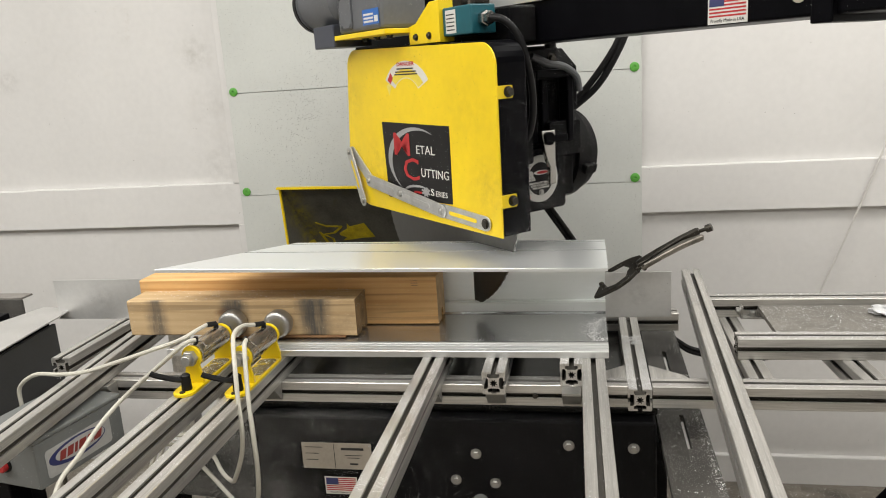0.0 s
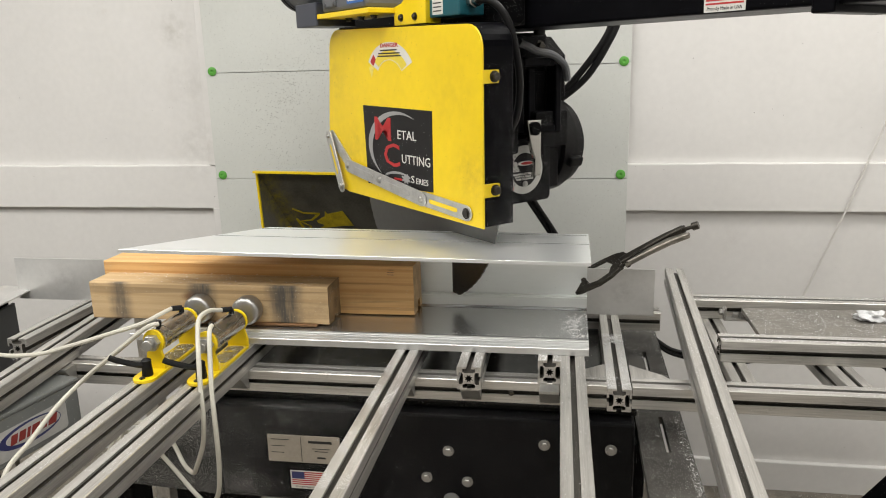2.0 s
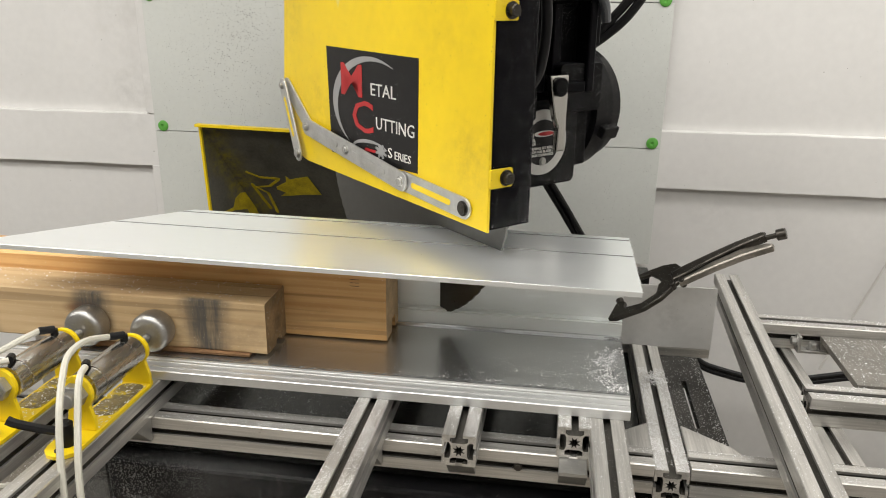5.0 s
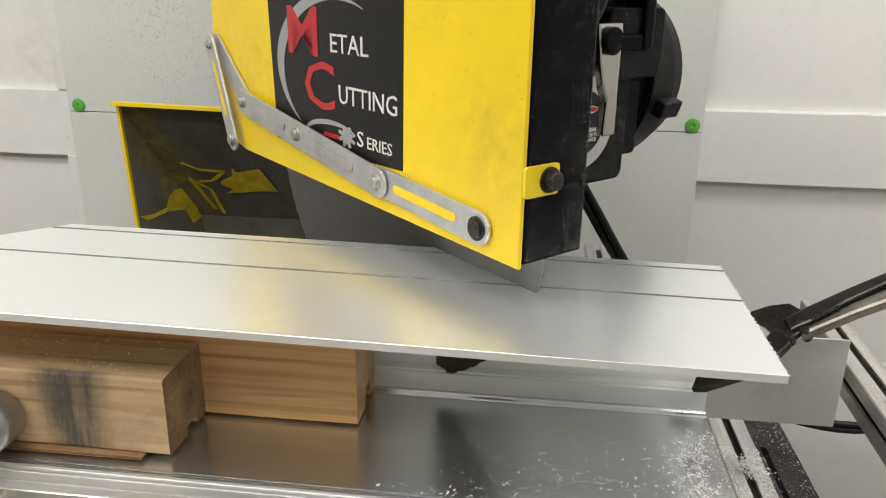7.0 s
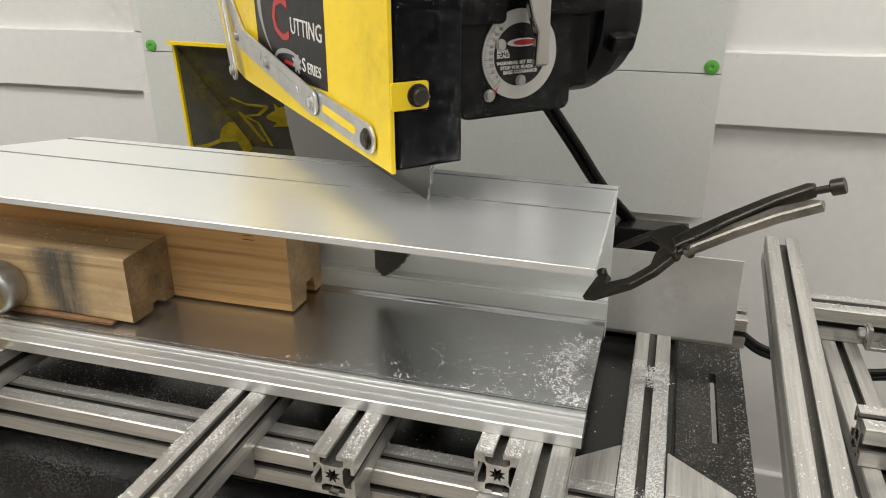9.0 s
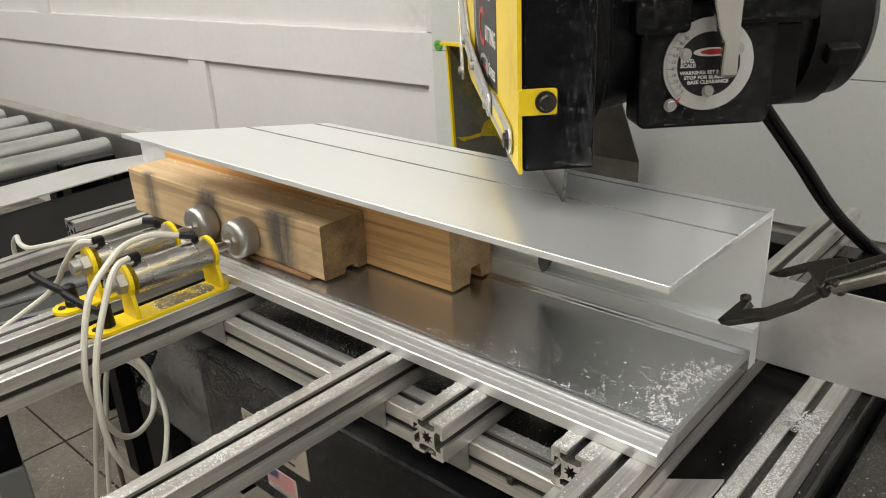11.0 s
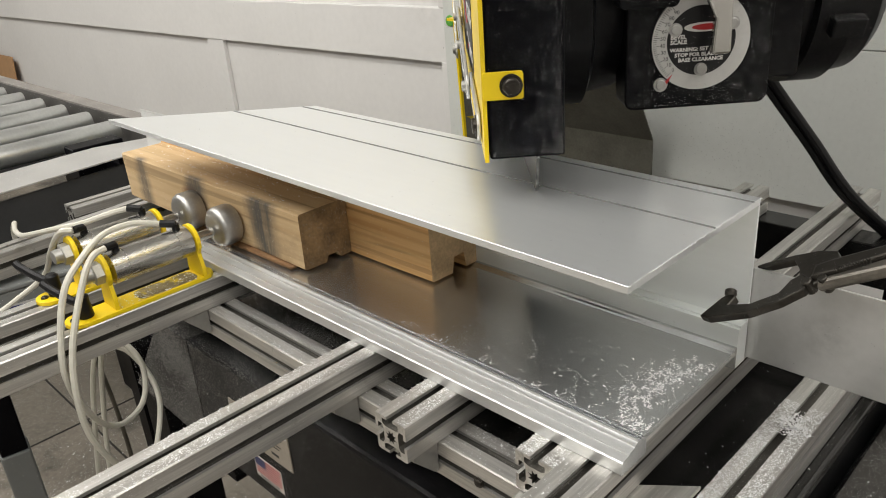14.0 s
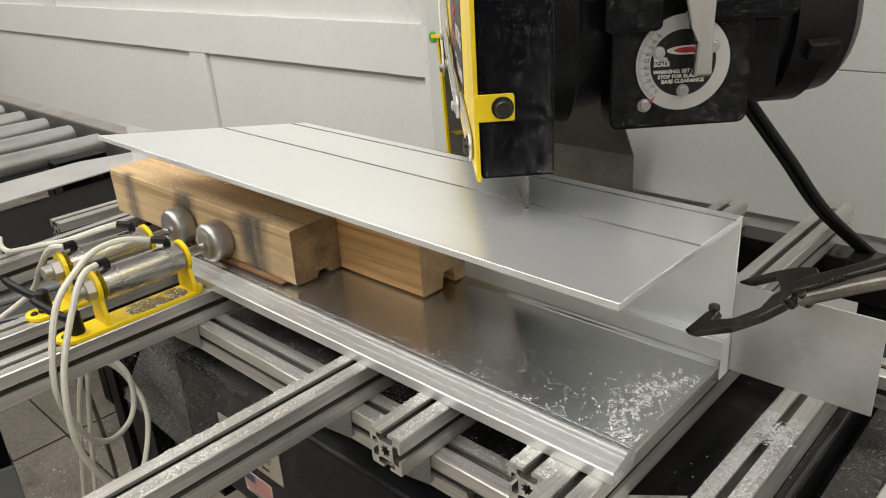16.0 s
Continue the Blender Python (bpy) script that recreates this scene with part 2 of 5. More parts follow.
    kn.inputs["Scale"].default_value = 1.0
    out = blend(remap(kn.outputs["Distance"], 0.06, 0.17, 0.85, 0.0), out, (0.17, 0.075, 0.028))
    front = remap(sep.outputs["Y"], -0.026, -0.040)
    streak = remap(noisy((75, 1, 9), 1.0, 5, 0.7), 0.30, 0.62, 0.62, 1.0)
    wob = noisy((9, 20, 38), 1.0, 5)
    for xc, half_w in bands:
        d = calc("ABSOLUTE", calc("SUBTRACT", sep.outputs["X"], float(xc)), 0.0)
        d = calc("ADD", d, calc("MULTIPLY", wob, 0.034))
        hit = calc("MULTIPLY", calc("MULTIPLY", remap(d, half_w + 0.036, half_w - 0.002, 0.0, 0.95), streak), front)
        out = blend(hit, out, (0.060, 0.060, 0.058))
    fleck = N("ShaderNodeTexVoronoi")
    fleck.inputs["Scale"].default_value = 260
    L(tc.outputs["Object"], fleck.inputs["Vector"])
    out = blend(calc("LESS_THAN", fleck.outputs["Distance"], 0.075), out, (0.80, 0.74, 0.62))
    L(out, b.inputs["Base Color"])
    b.inputs["Roughness"].default_value = 0.72
    bp = N("ShaderNodeBump")
    bp.inputs["Strength"].default_value, bp.inputs["Distance"].default_value = 0.3, 0.002
    L(mix, bp.inputs["Height"]), L(bp.outputs[0], b.inputs["Normal"])
    return m


WOOD = wood_material("sawn_softwood", (0.78, 0.51, 0.225), (0.55, 0.285, 0.095), dirt=0.22)
WOOD_GREY = wood_material("weathered_softwood", (0.66, 0.50, 0.295), (0.47, 0.32, 0.165), ((-0.205, 0.018), (-0.01, 0.024), (0.18, 0.031)), 0.5, 0.07)
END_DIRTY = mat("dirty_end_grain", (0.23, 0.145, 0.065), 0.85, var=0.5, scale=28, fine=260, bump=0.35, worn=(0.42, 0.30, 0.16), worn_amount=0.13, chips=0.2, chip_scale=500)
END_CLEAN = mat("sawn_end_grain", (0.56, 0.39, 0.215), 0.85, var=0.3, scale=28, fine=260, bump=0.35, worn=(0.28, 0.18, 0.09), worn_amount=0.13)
PAD = mat("satin_turned_steel", (0.40, 0.395, 0.38), 0.40, 0.92, var=0.15, scale=30, fine=260, bump=0.06, chips=0.16, chip_scale=520, side=0.4)
TUBE = mat("brushed_cylinder_steel", (0.60, 0.59, 0.565), 0.27, 1.0, var=0.10, scale=30, fine=260, bump=0.03, stretch=(1, 0.1, 1), chips=0.12, chip_scale=520, side=0.2)
STEEL = mat("bright_steel", (0.46, 0.45, 0.425), 0.24, 1.0, var=0.10, scale=20, fine=200, bump=0.02)
ZINC = mat("dull_zinc", (0.43, 0.425, 0.405), 0.42, 0.75, var=0.12, scale=30, fine=220, bump=0.06, chips=0.12, chip_scale=420)
DARK_STEEL = mat("worn_dark_steel", (0.055, 0.05, 0.043), 0.36, 0.8, var=0.4, scale=25, fine=220, bump=0.15, chips=0.13, chip_scale=520, side=0.4)
BLADE = mat("saw_blade_steel", (0.16, 0.16, 0.155), 0.30, 1.0, var=0.1, scale=8, fine=90)
GREY_PAINT = mat("grey_motor_paint", (0.105, 0.11, 0.118), 0.45, var=0.15, scale=12, fine=120, bump=0.08, chips=0.12, chip_scale=420)
BOX_GREY = mat("grey_enclosure_paint", (0.155, 0.163, 0.16), 0.45, var=0.08, scale=7, fine=90, chips=0.14, chip_scale=260)
TEAL = mat("teal_plastic", (0.006, 0.085, 0.11), 0.4, var=0.15)
BLUE = mat("blue_label", (0.02, 0.12, 0.42), 0.4, var=0.06)
LABEL = mat("white_label", (0.62, 0.61, 0.58), 0.5, var=0.06)
BEIGE = mat("beige_plate", (0.38, 0.34, 0.285), 0.5, 0.2, var=0.15, chips=0.16, chip_scale=420, chip_color=(0.2, 0.18, 0.15))
RED = mat("red_print", (0.40, 0.02, 0.022), 0.45, var=0.1)
NAVY = mat("navy_print", (0.03, 0.035, 0.12), 0.45, var=0.06)
INK = mat("black_print", (0.015, 0.015, 0.015), 0.5, var=0.1)
SILVER = mat("grey_print", (0.28, 0.28, 0.28), 0.45, var=0.06)
DECAL_BLACK = mat("black_decal", (0.008, 0.0075, 0.008), 0.42, var=0.2, scale=30, spec=0.3, chips=0.14, chip_scale=520, side=0.4)
GREEN = mat("green_plastic", (0.10, 0.36, 0.05), 0.5, var=0.1)
HOSE = mat("cream_hose", (0.52, 0.505, 0.44), 0.4, var=0.10, scale=14, bump=0.02)
RUBBER = mat("black_rubber", (0.006, 0.006, 0.0065), 0.45, var=0.2, bump=0.03, spec=0.25)
CARD = mat("brown_cardboard", (0.40, 0.235, 0.115), 0.85, var=0.12, scale=12)
ROLLER = mat("galvanised_roller", (0.52, 0.53, 0.52), 0.32, 0.75, var=0.12, scale=9, fine=160, worn=(0.33, 0.34, 0.335), worn_amount=0.06, chips=0.08, chip_scale=200)
CHIP = mat("aluminium_chips", (0.86, 0.86, 0.86), 0.45, 0.15, var=0.12)
PLY = mat("dusty_board", (0.19, 0.178, 0.158), 0.75, var=0.25, scale=20, fine=160, chips=0.30, chip_scale=420)


# ---- building helpers ----
def part(name, bm, material, parent=None, label="", smooth=False):
    me = bpy.data.meshes.new(name)
    bm.normal_update()
    if smooth:
        for f in bm.faces:
            f.smooth = True
        for e in bm.edges:
            if len(e.link_faces) == 2 and e.calc_face_angle(0) > 0.6:
                e.smooth = False
    bm.to_mesh(me)
    bm.free()
    me.materials.append(material)
    ob = new(name, me)
    if parent:
        ob.parent = parent
    if label:
        ob["label"] = label
    return ob


def thing(name, label, category, m=None, group="", kind=""):
    ob = new(name)
    ob.empty_display_size = 0.05
    if m:
        ob.matrix_world = m
    return tagged(ob, label, category, group, kind)


def box(x0, x1, y0, y1, z0, z1, bevel=0.0, bm=None, m=None):
    bm = bm or bmesh.new()
    vs = [bm.verts.new((x, y, z)) for z in (z0, z1) for x, y in ((x0, y0), (x1, y0), (x1, y1), (x0, y1))]
    fs = [bm.faces.new([vs[i] for i in f]) for f in ((3, 2, 1, 0), (4, 5, 6, 7), (0, 1, 5, 4), (1, 2, 6, 5), (2, 3, 7, 6), (3, 0, 4, 7))]
    if bevel:
        es = list({e for f in fs for e in f.edges})
        made = bmesh.ops.bevel(bm, geom=es, offset=bevel, segments=2, affect="EDGES", profile=0.5)
        vs = list({v for f in made["faces"] for v in f.verts} | {v for v in vs if v.is_valid})
    if m is not None:
        bmesh.ops.transform(bm, matrix=m, verts=vs)
    return bm


def prism(poly, a0, a1, axis="y", bm=None, bevel=0.0):
    """A polygon drawn in the two other axes (x,z for y; y,z for x; x,y for z), carried from a0 to a1."""
    bm = bm or bmesh.new()
    put = {"y": lambda p, a: (p[0], a, p[1]), "x": lambda p, a: (a, p[0], p[1]), "z": lambda p, a: (p[0], p[1], a)}[axis]
    lo, hi = [bm.verts.new(put(p, a0)) for p in poly], [bm.verts.new(put(p, a1)) for p in poly]
    n = len(poly)
    fs = [bm.faces.new(lo), bm.faces.new(hi[::-1])]
    fs += [bm.faces.new((lo[i], hi[i], hi[(i + 1) % n], lo[(i + 1) % n])) for i in range(n)]
    bmesh.ops.recalc_face_normals(bm, faces=fs)
    if bevel:
        es = list({e for f in fs[:2] for e in f.edges})
        bmesh.ops.bevel(bm, geom=es, offset=bevel, segments=2, affect="EDGES", profile=0.5)
    return bm


def rod(p0, p1, r0, r1=None, seg=20, bm=None, bevel=0.0):
    bm = bm or bmesh.new()
    p0, p1 = Vector(p0), Vector(p1)
    r1 = r0 if r1 is None else r1
    q = (p1 - p0).to_track_quat("Z", "Y")
    rings = []
    stops = [(0, r0), (1, r1)]
    if bevel:
        b = bevel / (p1 - p0).length
        stops = [(0, r0 - bevel), (b, r0), (1 - b, r1), (1, r1 - bevel)]
    for k, r in stops:
        c = p0.lerp(p1, k)
        rings.append([bm.verts.new(c + q @ Vector((r * math.cos(a), r * math.sin(a), 0))) for a in [2 * math.pi * i / seg for i in range(seg)]])
    bm.faces.new(rings[0][::-1]), bm.faces.new(rings[-1])
    for a, b2 in zip(rings, rings[1:]):
        for i in range(seg):
            bm.faces.new((a[i], a[(i + 1) % seg], b2[(i + 1) % seg], b2[i]))
    return bm


def lathe(stops, axis_m, seg=28, bm=None):
    """Rings of (along, radius), turned about the local z of axis_m."""
    bm = bm or bmesh.new()
    rings = [[bm.verts.new(axis_m @ Vector((r * math.cos(2 * math.pi * i / seg), r * math.sin(2 * math.pi * i / seg), z))) for i in range(seg)] for z, r in stops]
    bm.faces.new(rings[0][::-1]), bm.faces.new(rings[-1])
    for a, b in zip(rings, rings[1:]):
        for i in range(seg):
            bm.faces.new((a[i], a[(i + 1) % seg], b[(i + 1) % seg], b[i]))
    return bm


def smooth_path(points, steps=8):
    """A Catmull-Rom line through the points."""
    P = [Vector(p) for p in points]
    P = [P[0] * 2 - P[1]] + P + [P[-1] * 2 - P[-2]]
    out = []
    for a, b, c, d in zip(P, P[1:], P[2:], P[3:]):
        for k in range(steps):
            t = k / steps
            out.append(0.5 * (2 * b + (c - a) * t + (2 * a - 5 * b + 4 * c - d) * t * t + (3 * b - a - 3 * c + d) * t ** 3))
    return out + [P[-2]]


def hose(points, r, seg=10, steps=8, bm=None):
    bm = bm or bmesh.new()
    line, rings = smooth_path(points, steps), []
    for i, p in enumerate(line):
        d = (line[min(i + 1, len(line) - 1)] - line[max(i - 1, 0)]).normalized()
        q = d.to_track_quat("Z", "Y")
        rings.append([bm.verts.new(p + q @ Vector((r * math.cos(a), r * math.sin(a), 0))) for a in [2 * math.pi * k / seg for k in range(seg)]])
    bm.faces.new(rings[0][::-1]), bm.faces.new(rings[-1])
    for a, b in zip(rings, rings[1:]):
        off = min(range(seg), key=lambda o: sum((a[k].co - b[(k + o) % seg].co).length for k in range(0, seg, 3)))
        for i in range(seg):
            bm.faces.new((a[i], a[(i + 1) % seg], b[(i + 1 + off) % seg], b[(i + off) % seg]))
    bmesh.ops.recalc_face_normals(bm, faces=bm.faces)
    return bm


def slab(poly, thick, m, bm=None):
    """A flat polygon in the local xy plane of m, with a thickness along its z."""
    bm = bm or bmesh.new()
    lo, hi = [bm.verts.new(m @ Vector((*p, 0))) for p in poly], [bm.verts.new(m @ Vector((*p, thick))) for p in poly]
    n = len(poly)
    fs = [bm.faces.new(lo), bm.faces.new(hi[::-1])] + [bm.faces.new((lo[i], hi[i], hi[(i + 1) % n], lo[(i + 1) % n])) for i in range(n)]
    bmesh.ops.recalc_face_normals(bm, faces=fs)
    return bm


def rect(x0, y0, x1, y1):
    return [(x0, y0), (x1, y0), (x1, y1), (x0, y1)]


def capsule(x0, y0, x1, y1, r, seg=8):
    """The outline of a bar with rounded ends."""
    a = math.atan2(y1 - y0, x1 - x0)
    out = [(x1 + r * math.cos(a - math.pi / 2 + math.pi * i / seg), y1 + r * math.sin(a - math.pi / 2 + math.pi * i / seg)) for i in range(seg + 1)]
    return out + [(x0 + r * math.cos(a + math.pi / 2 + math.pi * i / seg), y0 + r * math.sin(a + math.pi / 2 + math.pi * i / seg)) for i in range(seg + 1)]


def round_rect(x0, y0, x1, y1, r, seg=5):
    out = []
    for cx, cy, a in ((x1 - r, y0 + r, -90), (x1 - r, y1 - r, 0), (x0 + r, y1 - r, 90), (x0 + r, y0 + r, 180)):
        out += [(cx + r * math.cos(radians(a + 90 * i / seg)), cy + r * math.sin(radians(a + 90 * i / seg))) for i in range(seg + 1)]
    return out


def lettering(text, size, m, material, parent, name="lettering", depth=0.0004, align="LEFT", stretch=1.0, bold=0.0):
    """Raised letters of the built-in font as a mesh, on the local xy plane of m."""
    cu = bpy.data.curves.new(name, "FONT")
    cu.body, cu.size, cu.extrude, cu.align_x, cu.resolution_u, cu.offset = text, size, depth, align, 2, bold
    tmp = bpy.data.objects.new(name, cu)
    scene.collection.objects.link(tmp)
    me = bpy.data.meshes.new_from_object(tmp.evaluated_get(bpy.context.evaluated_depsgraph_get()))
    bpy.data.objects.remove(tmp)
    bpy.data.curves.remove(cu)
    me.transform(m @ Matrix.Diagonal((stretch, 1, 1, 1)))
    me.materials.clear()
    me.materials.append(material)
    ob = new(name, me)
    ob.parent = parent
    return ob


def bolt_head(p, axis, r, h, parent, material=None, name="bolt", socket=False):
    """A hexagonal or socket head with a washer, standing on p along axis."""
    a = Vector(axis).normalized()
    m = Matrix.Translation(p) @ a.to_track_quat("Z", "Y").to_matrix().to_4x4()
    bm = lathe([(-0.001, r * 1.35), (0.0016, r * 1.35)], m, 18)
    lathe([(0.0016, r), (h * 0.85, r), (h, r * 0.85)], m, 18 if socket else 6, bm)
    if socket:
        lathe([(h, r * 0.5), (h + 0.0003, r * 0.5)], m, 6, bm)
    return part(name, bm, material or ZINC, parent)


# ---- the room ----
def wall(name, x0, x1, y0, y1, z0, z1, material, label, category="wall"):
    ob = part(name, box(x0, x1, y0, y1, z0, z1), material)
    return tagged(ob, label, category, kind="structure")


WY = 0.95
# south and west walls are never in view; their greys tune the bounced light
UNSEEN_WALL = mat("unseen_wall_grey", (0.42, 0.41, 0.39), 0.7, var=0.2, scale=2, fine=40, bump=0.1)
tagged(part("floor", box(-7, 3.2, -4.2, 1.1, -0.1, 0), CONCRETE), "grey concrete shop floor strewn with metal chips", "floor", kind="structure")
wall("wall_north", -7.0, 3.2, WY, WY + 0.15, 0, 3.2, WHITE_WALL, "white painted panelled shop wall with wooden battens")
wall("wall_east", 3.05, 3.2, -4.05, WY, 0, 3.2, WHITE_WALL, "white painted shop wall beside the saw")
wall("wall_west", -7.0, -6.85, -4.05, WY, 0, 3.2, mat("unseen_wall_dark_grey", (0.25, 0.245, 0.23), 0.7, var=0.2, scale=2, fine=40, bump=0.1), "unseen wall beyond the conveyor, dark grey to limit reflected light")
wall("wall_south", -7.0, 3.2, -4.2, -4.05, 0, 3.2, UNSEEN_WALL, "unseen wall behind the operator, grey to limit reflected light")
wall("ceiling", -7.0, 3.2, -4.2, 1.1, 3.2, 3.3, CEILING, "off-white shop ceiling", "ceiling")


def rough_board(x0, x1, z0, z1, depth, wob=0.0015, seed=0):
    """A painted board whose edges waver a little."""
    bm = bmesh.new()
    n = max(2, int((x1 - x0) / 0.06))
    rows = []
    for i in range(n + 1):
        x = x0 + (x1 - x0) * i / n
        a, b = noise.noise((x * 7, seed, 0)) * wob * 2, noise.noise((x * 7, seed, 5)) * wob * 2
        rows.append([bm.verts.new(p) for p in ((x, WY, z0 + a), (x, WY - depth, z0 + a), (x, WY - depth + 0.002, z1 + b - 0.003), (x, WY - depth + 0.004, z1 + b), (x, WY, z1 + b))])
    for a, b in zip(rows, rows[1:]):
        for k in range(4):
            bm.faces.new((a[k], a[k + 1], b[k + 1], b[k]))
    bm.faces.new(rows[0]), bm.faces.new(rows[-1][::-1])
    bmesh.ops.recalc_face_normals(bm, faces=bm.faces)
    return bm


for name, x0, x1, z0, z1, d in (("trim", -6.8, 3.0, 0.996, 1.15, 0.022), ("baseboard", -6.8, 3.0, 0.0, 0.105, 0.02)):
    tagged(part(name, rough_board(x0, x1, z0, z1, d, seed=z0), WHITE_WALL), "white painted horizontal wooden batten with ragged paint edges" if name == "trim" else "white painted wooden baseboard", "trim", kind="structure")
for sx, z0, z1 in ((-2.368, 0.105, 0.996), (-3.795, 1.15, 3.2)):
    tagged(part("trim", box(sx, sx + 0.125, WY - 0.018, WY, z0, z1, 0.003), WHITE_WALL), "white painted vertical wooden batten on the wall", "trim", kind="structure")
for sx, z0, z1 in ((-0.985, 1.15, 3.2), (-0.985, 0.105, 0.996)):
    tagged(part("trim", box(sx - 0.012, sx + 0.035, WY - 0.0233, WY, z0, z1, 0.002), WHITE_WALL), "white painted vertical wooden batten beside the splash panel", "trim", kind="structure")

# splash panel behind the saw, in three sheets with push pins
panel = thing("splash_panel", "pale grey-green plastic splash panel pinned to the wall", "wall panel", pose(0, 0, 0.78))
for z0, z1 in ((0.78, 1.1015), (1.1035, 1.469), (1.471, 2.0)):
    part("sheet", box(-0.97, 0.46, WY - 0.030, WY - 0.0235, z0 - 0.78, z1 - 0.78, 0.0008), PANEL, panel)
for px, pz in ((-0.947, 1.476), (-0.944, 1.117), (0.438, 1.476), (0.438, 1.117)):
    bm = lathe([(0, 0.0155), (0.003, 0.015), (0.0045, 0.012), (0.0046, 0.005), (0.0025, 0.003)], pose(px, WY - 0.030, pz - 0.78, 90), 20)
    part("push_pin", bm, GREEN, panel, "round green plastic push pin", smooth=True)


# ---- aluminium T-slot frame ----
P = 0.0465


def tslot_outline():
    """The outline of a square slotted profile, with a slit into its star-shaped bore."""
    h, o, lip, w, d, c = P / 2, 0.0050, 0.0038, 0.0122, 0.0098, 0.0080
    side = [(-o, h), (-o, h - lip), (-w, h - lip), (-w, h - d), (-c, h - d - 0.0024), (c, h - d - 0.0024), (w, h - d), (w, h - lip), (o, h - lip), (o, h)]
    out = []
    for k in range(4):
        a = -math.pi / 2 * k
        r = lambda p: (p[0] * math.cos(a) - p[1] * math.sin(a), p[0] * math.sin(a) + p[1] * math.cos(a))
        out += [r((-h + 0.0015, h)), *[r(p) for p in side], r((h - 0.0015, h))]
    return out


STAR = [((0.0088 if i % 2 else 0.0044) * math.cos(math.pi * i / 8), (0.0088 if i % 2 else 0.0044) * math.sin(math.pi * i / 8)) for i in range(16)]
frame_table = thing("work_table", "slotted aluminium profile frame table dusted with metal chips", "work table", pose(0, 0, 0))
BARS = {}


def bar(x, y0, y1, top, turn=0.0, along="y"):
    """One profile bar, from y0 to y1 beside x (or from x0 to x1 beside y); its top at the height given."""
    length = y1 - y0
    key = round(length, 3)
    if key not in BARS:
        bm = bmesh.new()
        out = tslot_outline()
        rings = [[bm.verts.new((px, y, pz)) for px, pz in out] for y in (-length / 2, length / 2)]
        bores = [[bm.verts.new((px, y, pz)) for px, pz in STAR] for y in (-length / 2, -length / 2 + 0.02, length / 2 - 0.02, length / 2)]
        n = len(out)
        for i in range(n):
            bm.faces.new((rings[0][i], rings[1][i], rings[1][(i + 1) % n], rings[0][(i + 1) % n]))
        for a, b in ((bores[0], bores[1]), (bores[3], bores[2])):
            for i in range(16):
                bm.faces.new((a[i], a[(i + 1) % 16], b[(i + 1) % 16], b[i]))
        bm.faces.new(bores[1]), bm.faces.new(bores[2])
        # recess faces get their shade by colour, the bores darkest
        darkened = [f for f in bm.faces if all(max(abs(v.co.x), abs(v.co.z)) < P / 2 - 0.003 for v in f.verts)]
        for f in darkened:
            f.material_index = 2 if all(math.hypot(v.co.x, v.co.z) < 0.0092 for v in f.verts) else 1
        for ring, bore in ((rings[0], bores[0]), (rings[1], bores[3])):
            edges = [bm.edges.get((ring[i], ring[(i + 1) % n])) for i in range(n)] + [bm.edges.get((bore[i], bore[(i + 1) % 16])) for i in range(16)]
            bmesh.ops.triangle_fill(bm, edges=edges, use_beauty=True)
        bmesh.ops.recalc_face_normals(bm, faces=bm.faces)
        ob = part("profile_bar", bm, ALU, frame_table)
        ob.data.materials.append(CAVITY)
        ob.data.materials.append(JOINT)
        BARS[key] = ob.data
    else:
        ob = new("profile_bar", BARS[key])
        ob.parent = frame_table
    mid = (y0 + y1) / 2
    ob.matrix_basis = pose(x, mid, top - P / 2, 0, 0, turn) if along == "y" else pose(mid, x, top - P / 2, 0, 0, 90 + turn)
    return ob


TOP = 0.9195
bar(-0.048, -1.05, 0.235, TOP)
bar(0.286, -1.05, 0.235, TOP, 0.7)
bar(-0.512, -1.05, 0.235, TOP)
bar(-0.403, -1.05, 0.235, TOP)
bar(0.087, -0.257, 0.610, TOP)
bar(0.240, -0.211, 0.690, TOP)
bar(0.374, -0.209, 0.24, 0.8655)
bar(0.519, -1.0, 0.395, 0.945, -2.4)
bar(-0.800, -1.0, 0.235, TOP, 5.5)
bar(-0.925, -0.20, 0.235, TOP)
bar(-0.1865, -0.84, 0.350, 0.8725, 0, "x")
bar(-0.1865, 0.3985, 1.45, 0.8725, 0, "x")
bar(0.262, -0.95, 0.50, 0.8725, 0, "x")
bar(-0.043, 0.585, 1.45, 0.919, 0, "x")
bar(0.232, 0.555, 1.45, 0.919, 0, "x")
bar(0.612, -0.163, 0.30, 0.8725)
bar(0.805, -0.163, 0.30, 0.8725, 4)
for lx, ly in ((-0.90, 0.262), (1.40, -0.1865), (1.40, 0.262)):
    part("leg", box(lx - 0.022, lx + 0.022, ly - 0.022, ly + 0.022, 0, 0.826, 0.002), ALU, frame_table)

# ---- the channel being cut ----
LIP = mat("dusty_channel_lip", (0.62, 0.625, 0.62), 0.36, 0.70, var=0.12, scale=14, fine=220, bump=0.04, stretch=(0.3, 1, 1), chips=0.24, chip_scale=620, side=0.2, chip_color=(0.88, 0.88, 0.87))
GROOVE = mat("grime_in_grooves", (0.34, 0.34, 0.335), 0.42, 0.6, var=0.4, scale=30, fine=300, chips=0.35, chip_scale=700)
channel = thing("aluminium_channel", "large mill-finish aluminium channel extrusion lying on the frame", "aluminium channel", pose(0, 0, 0.92))


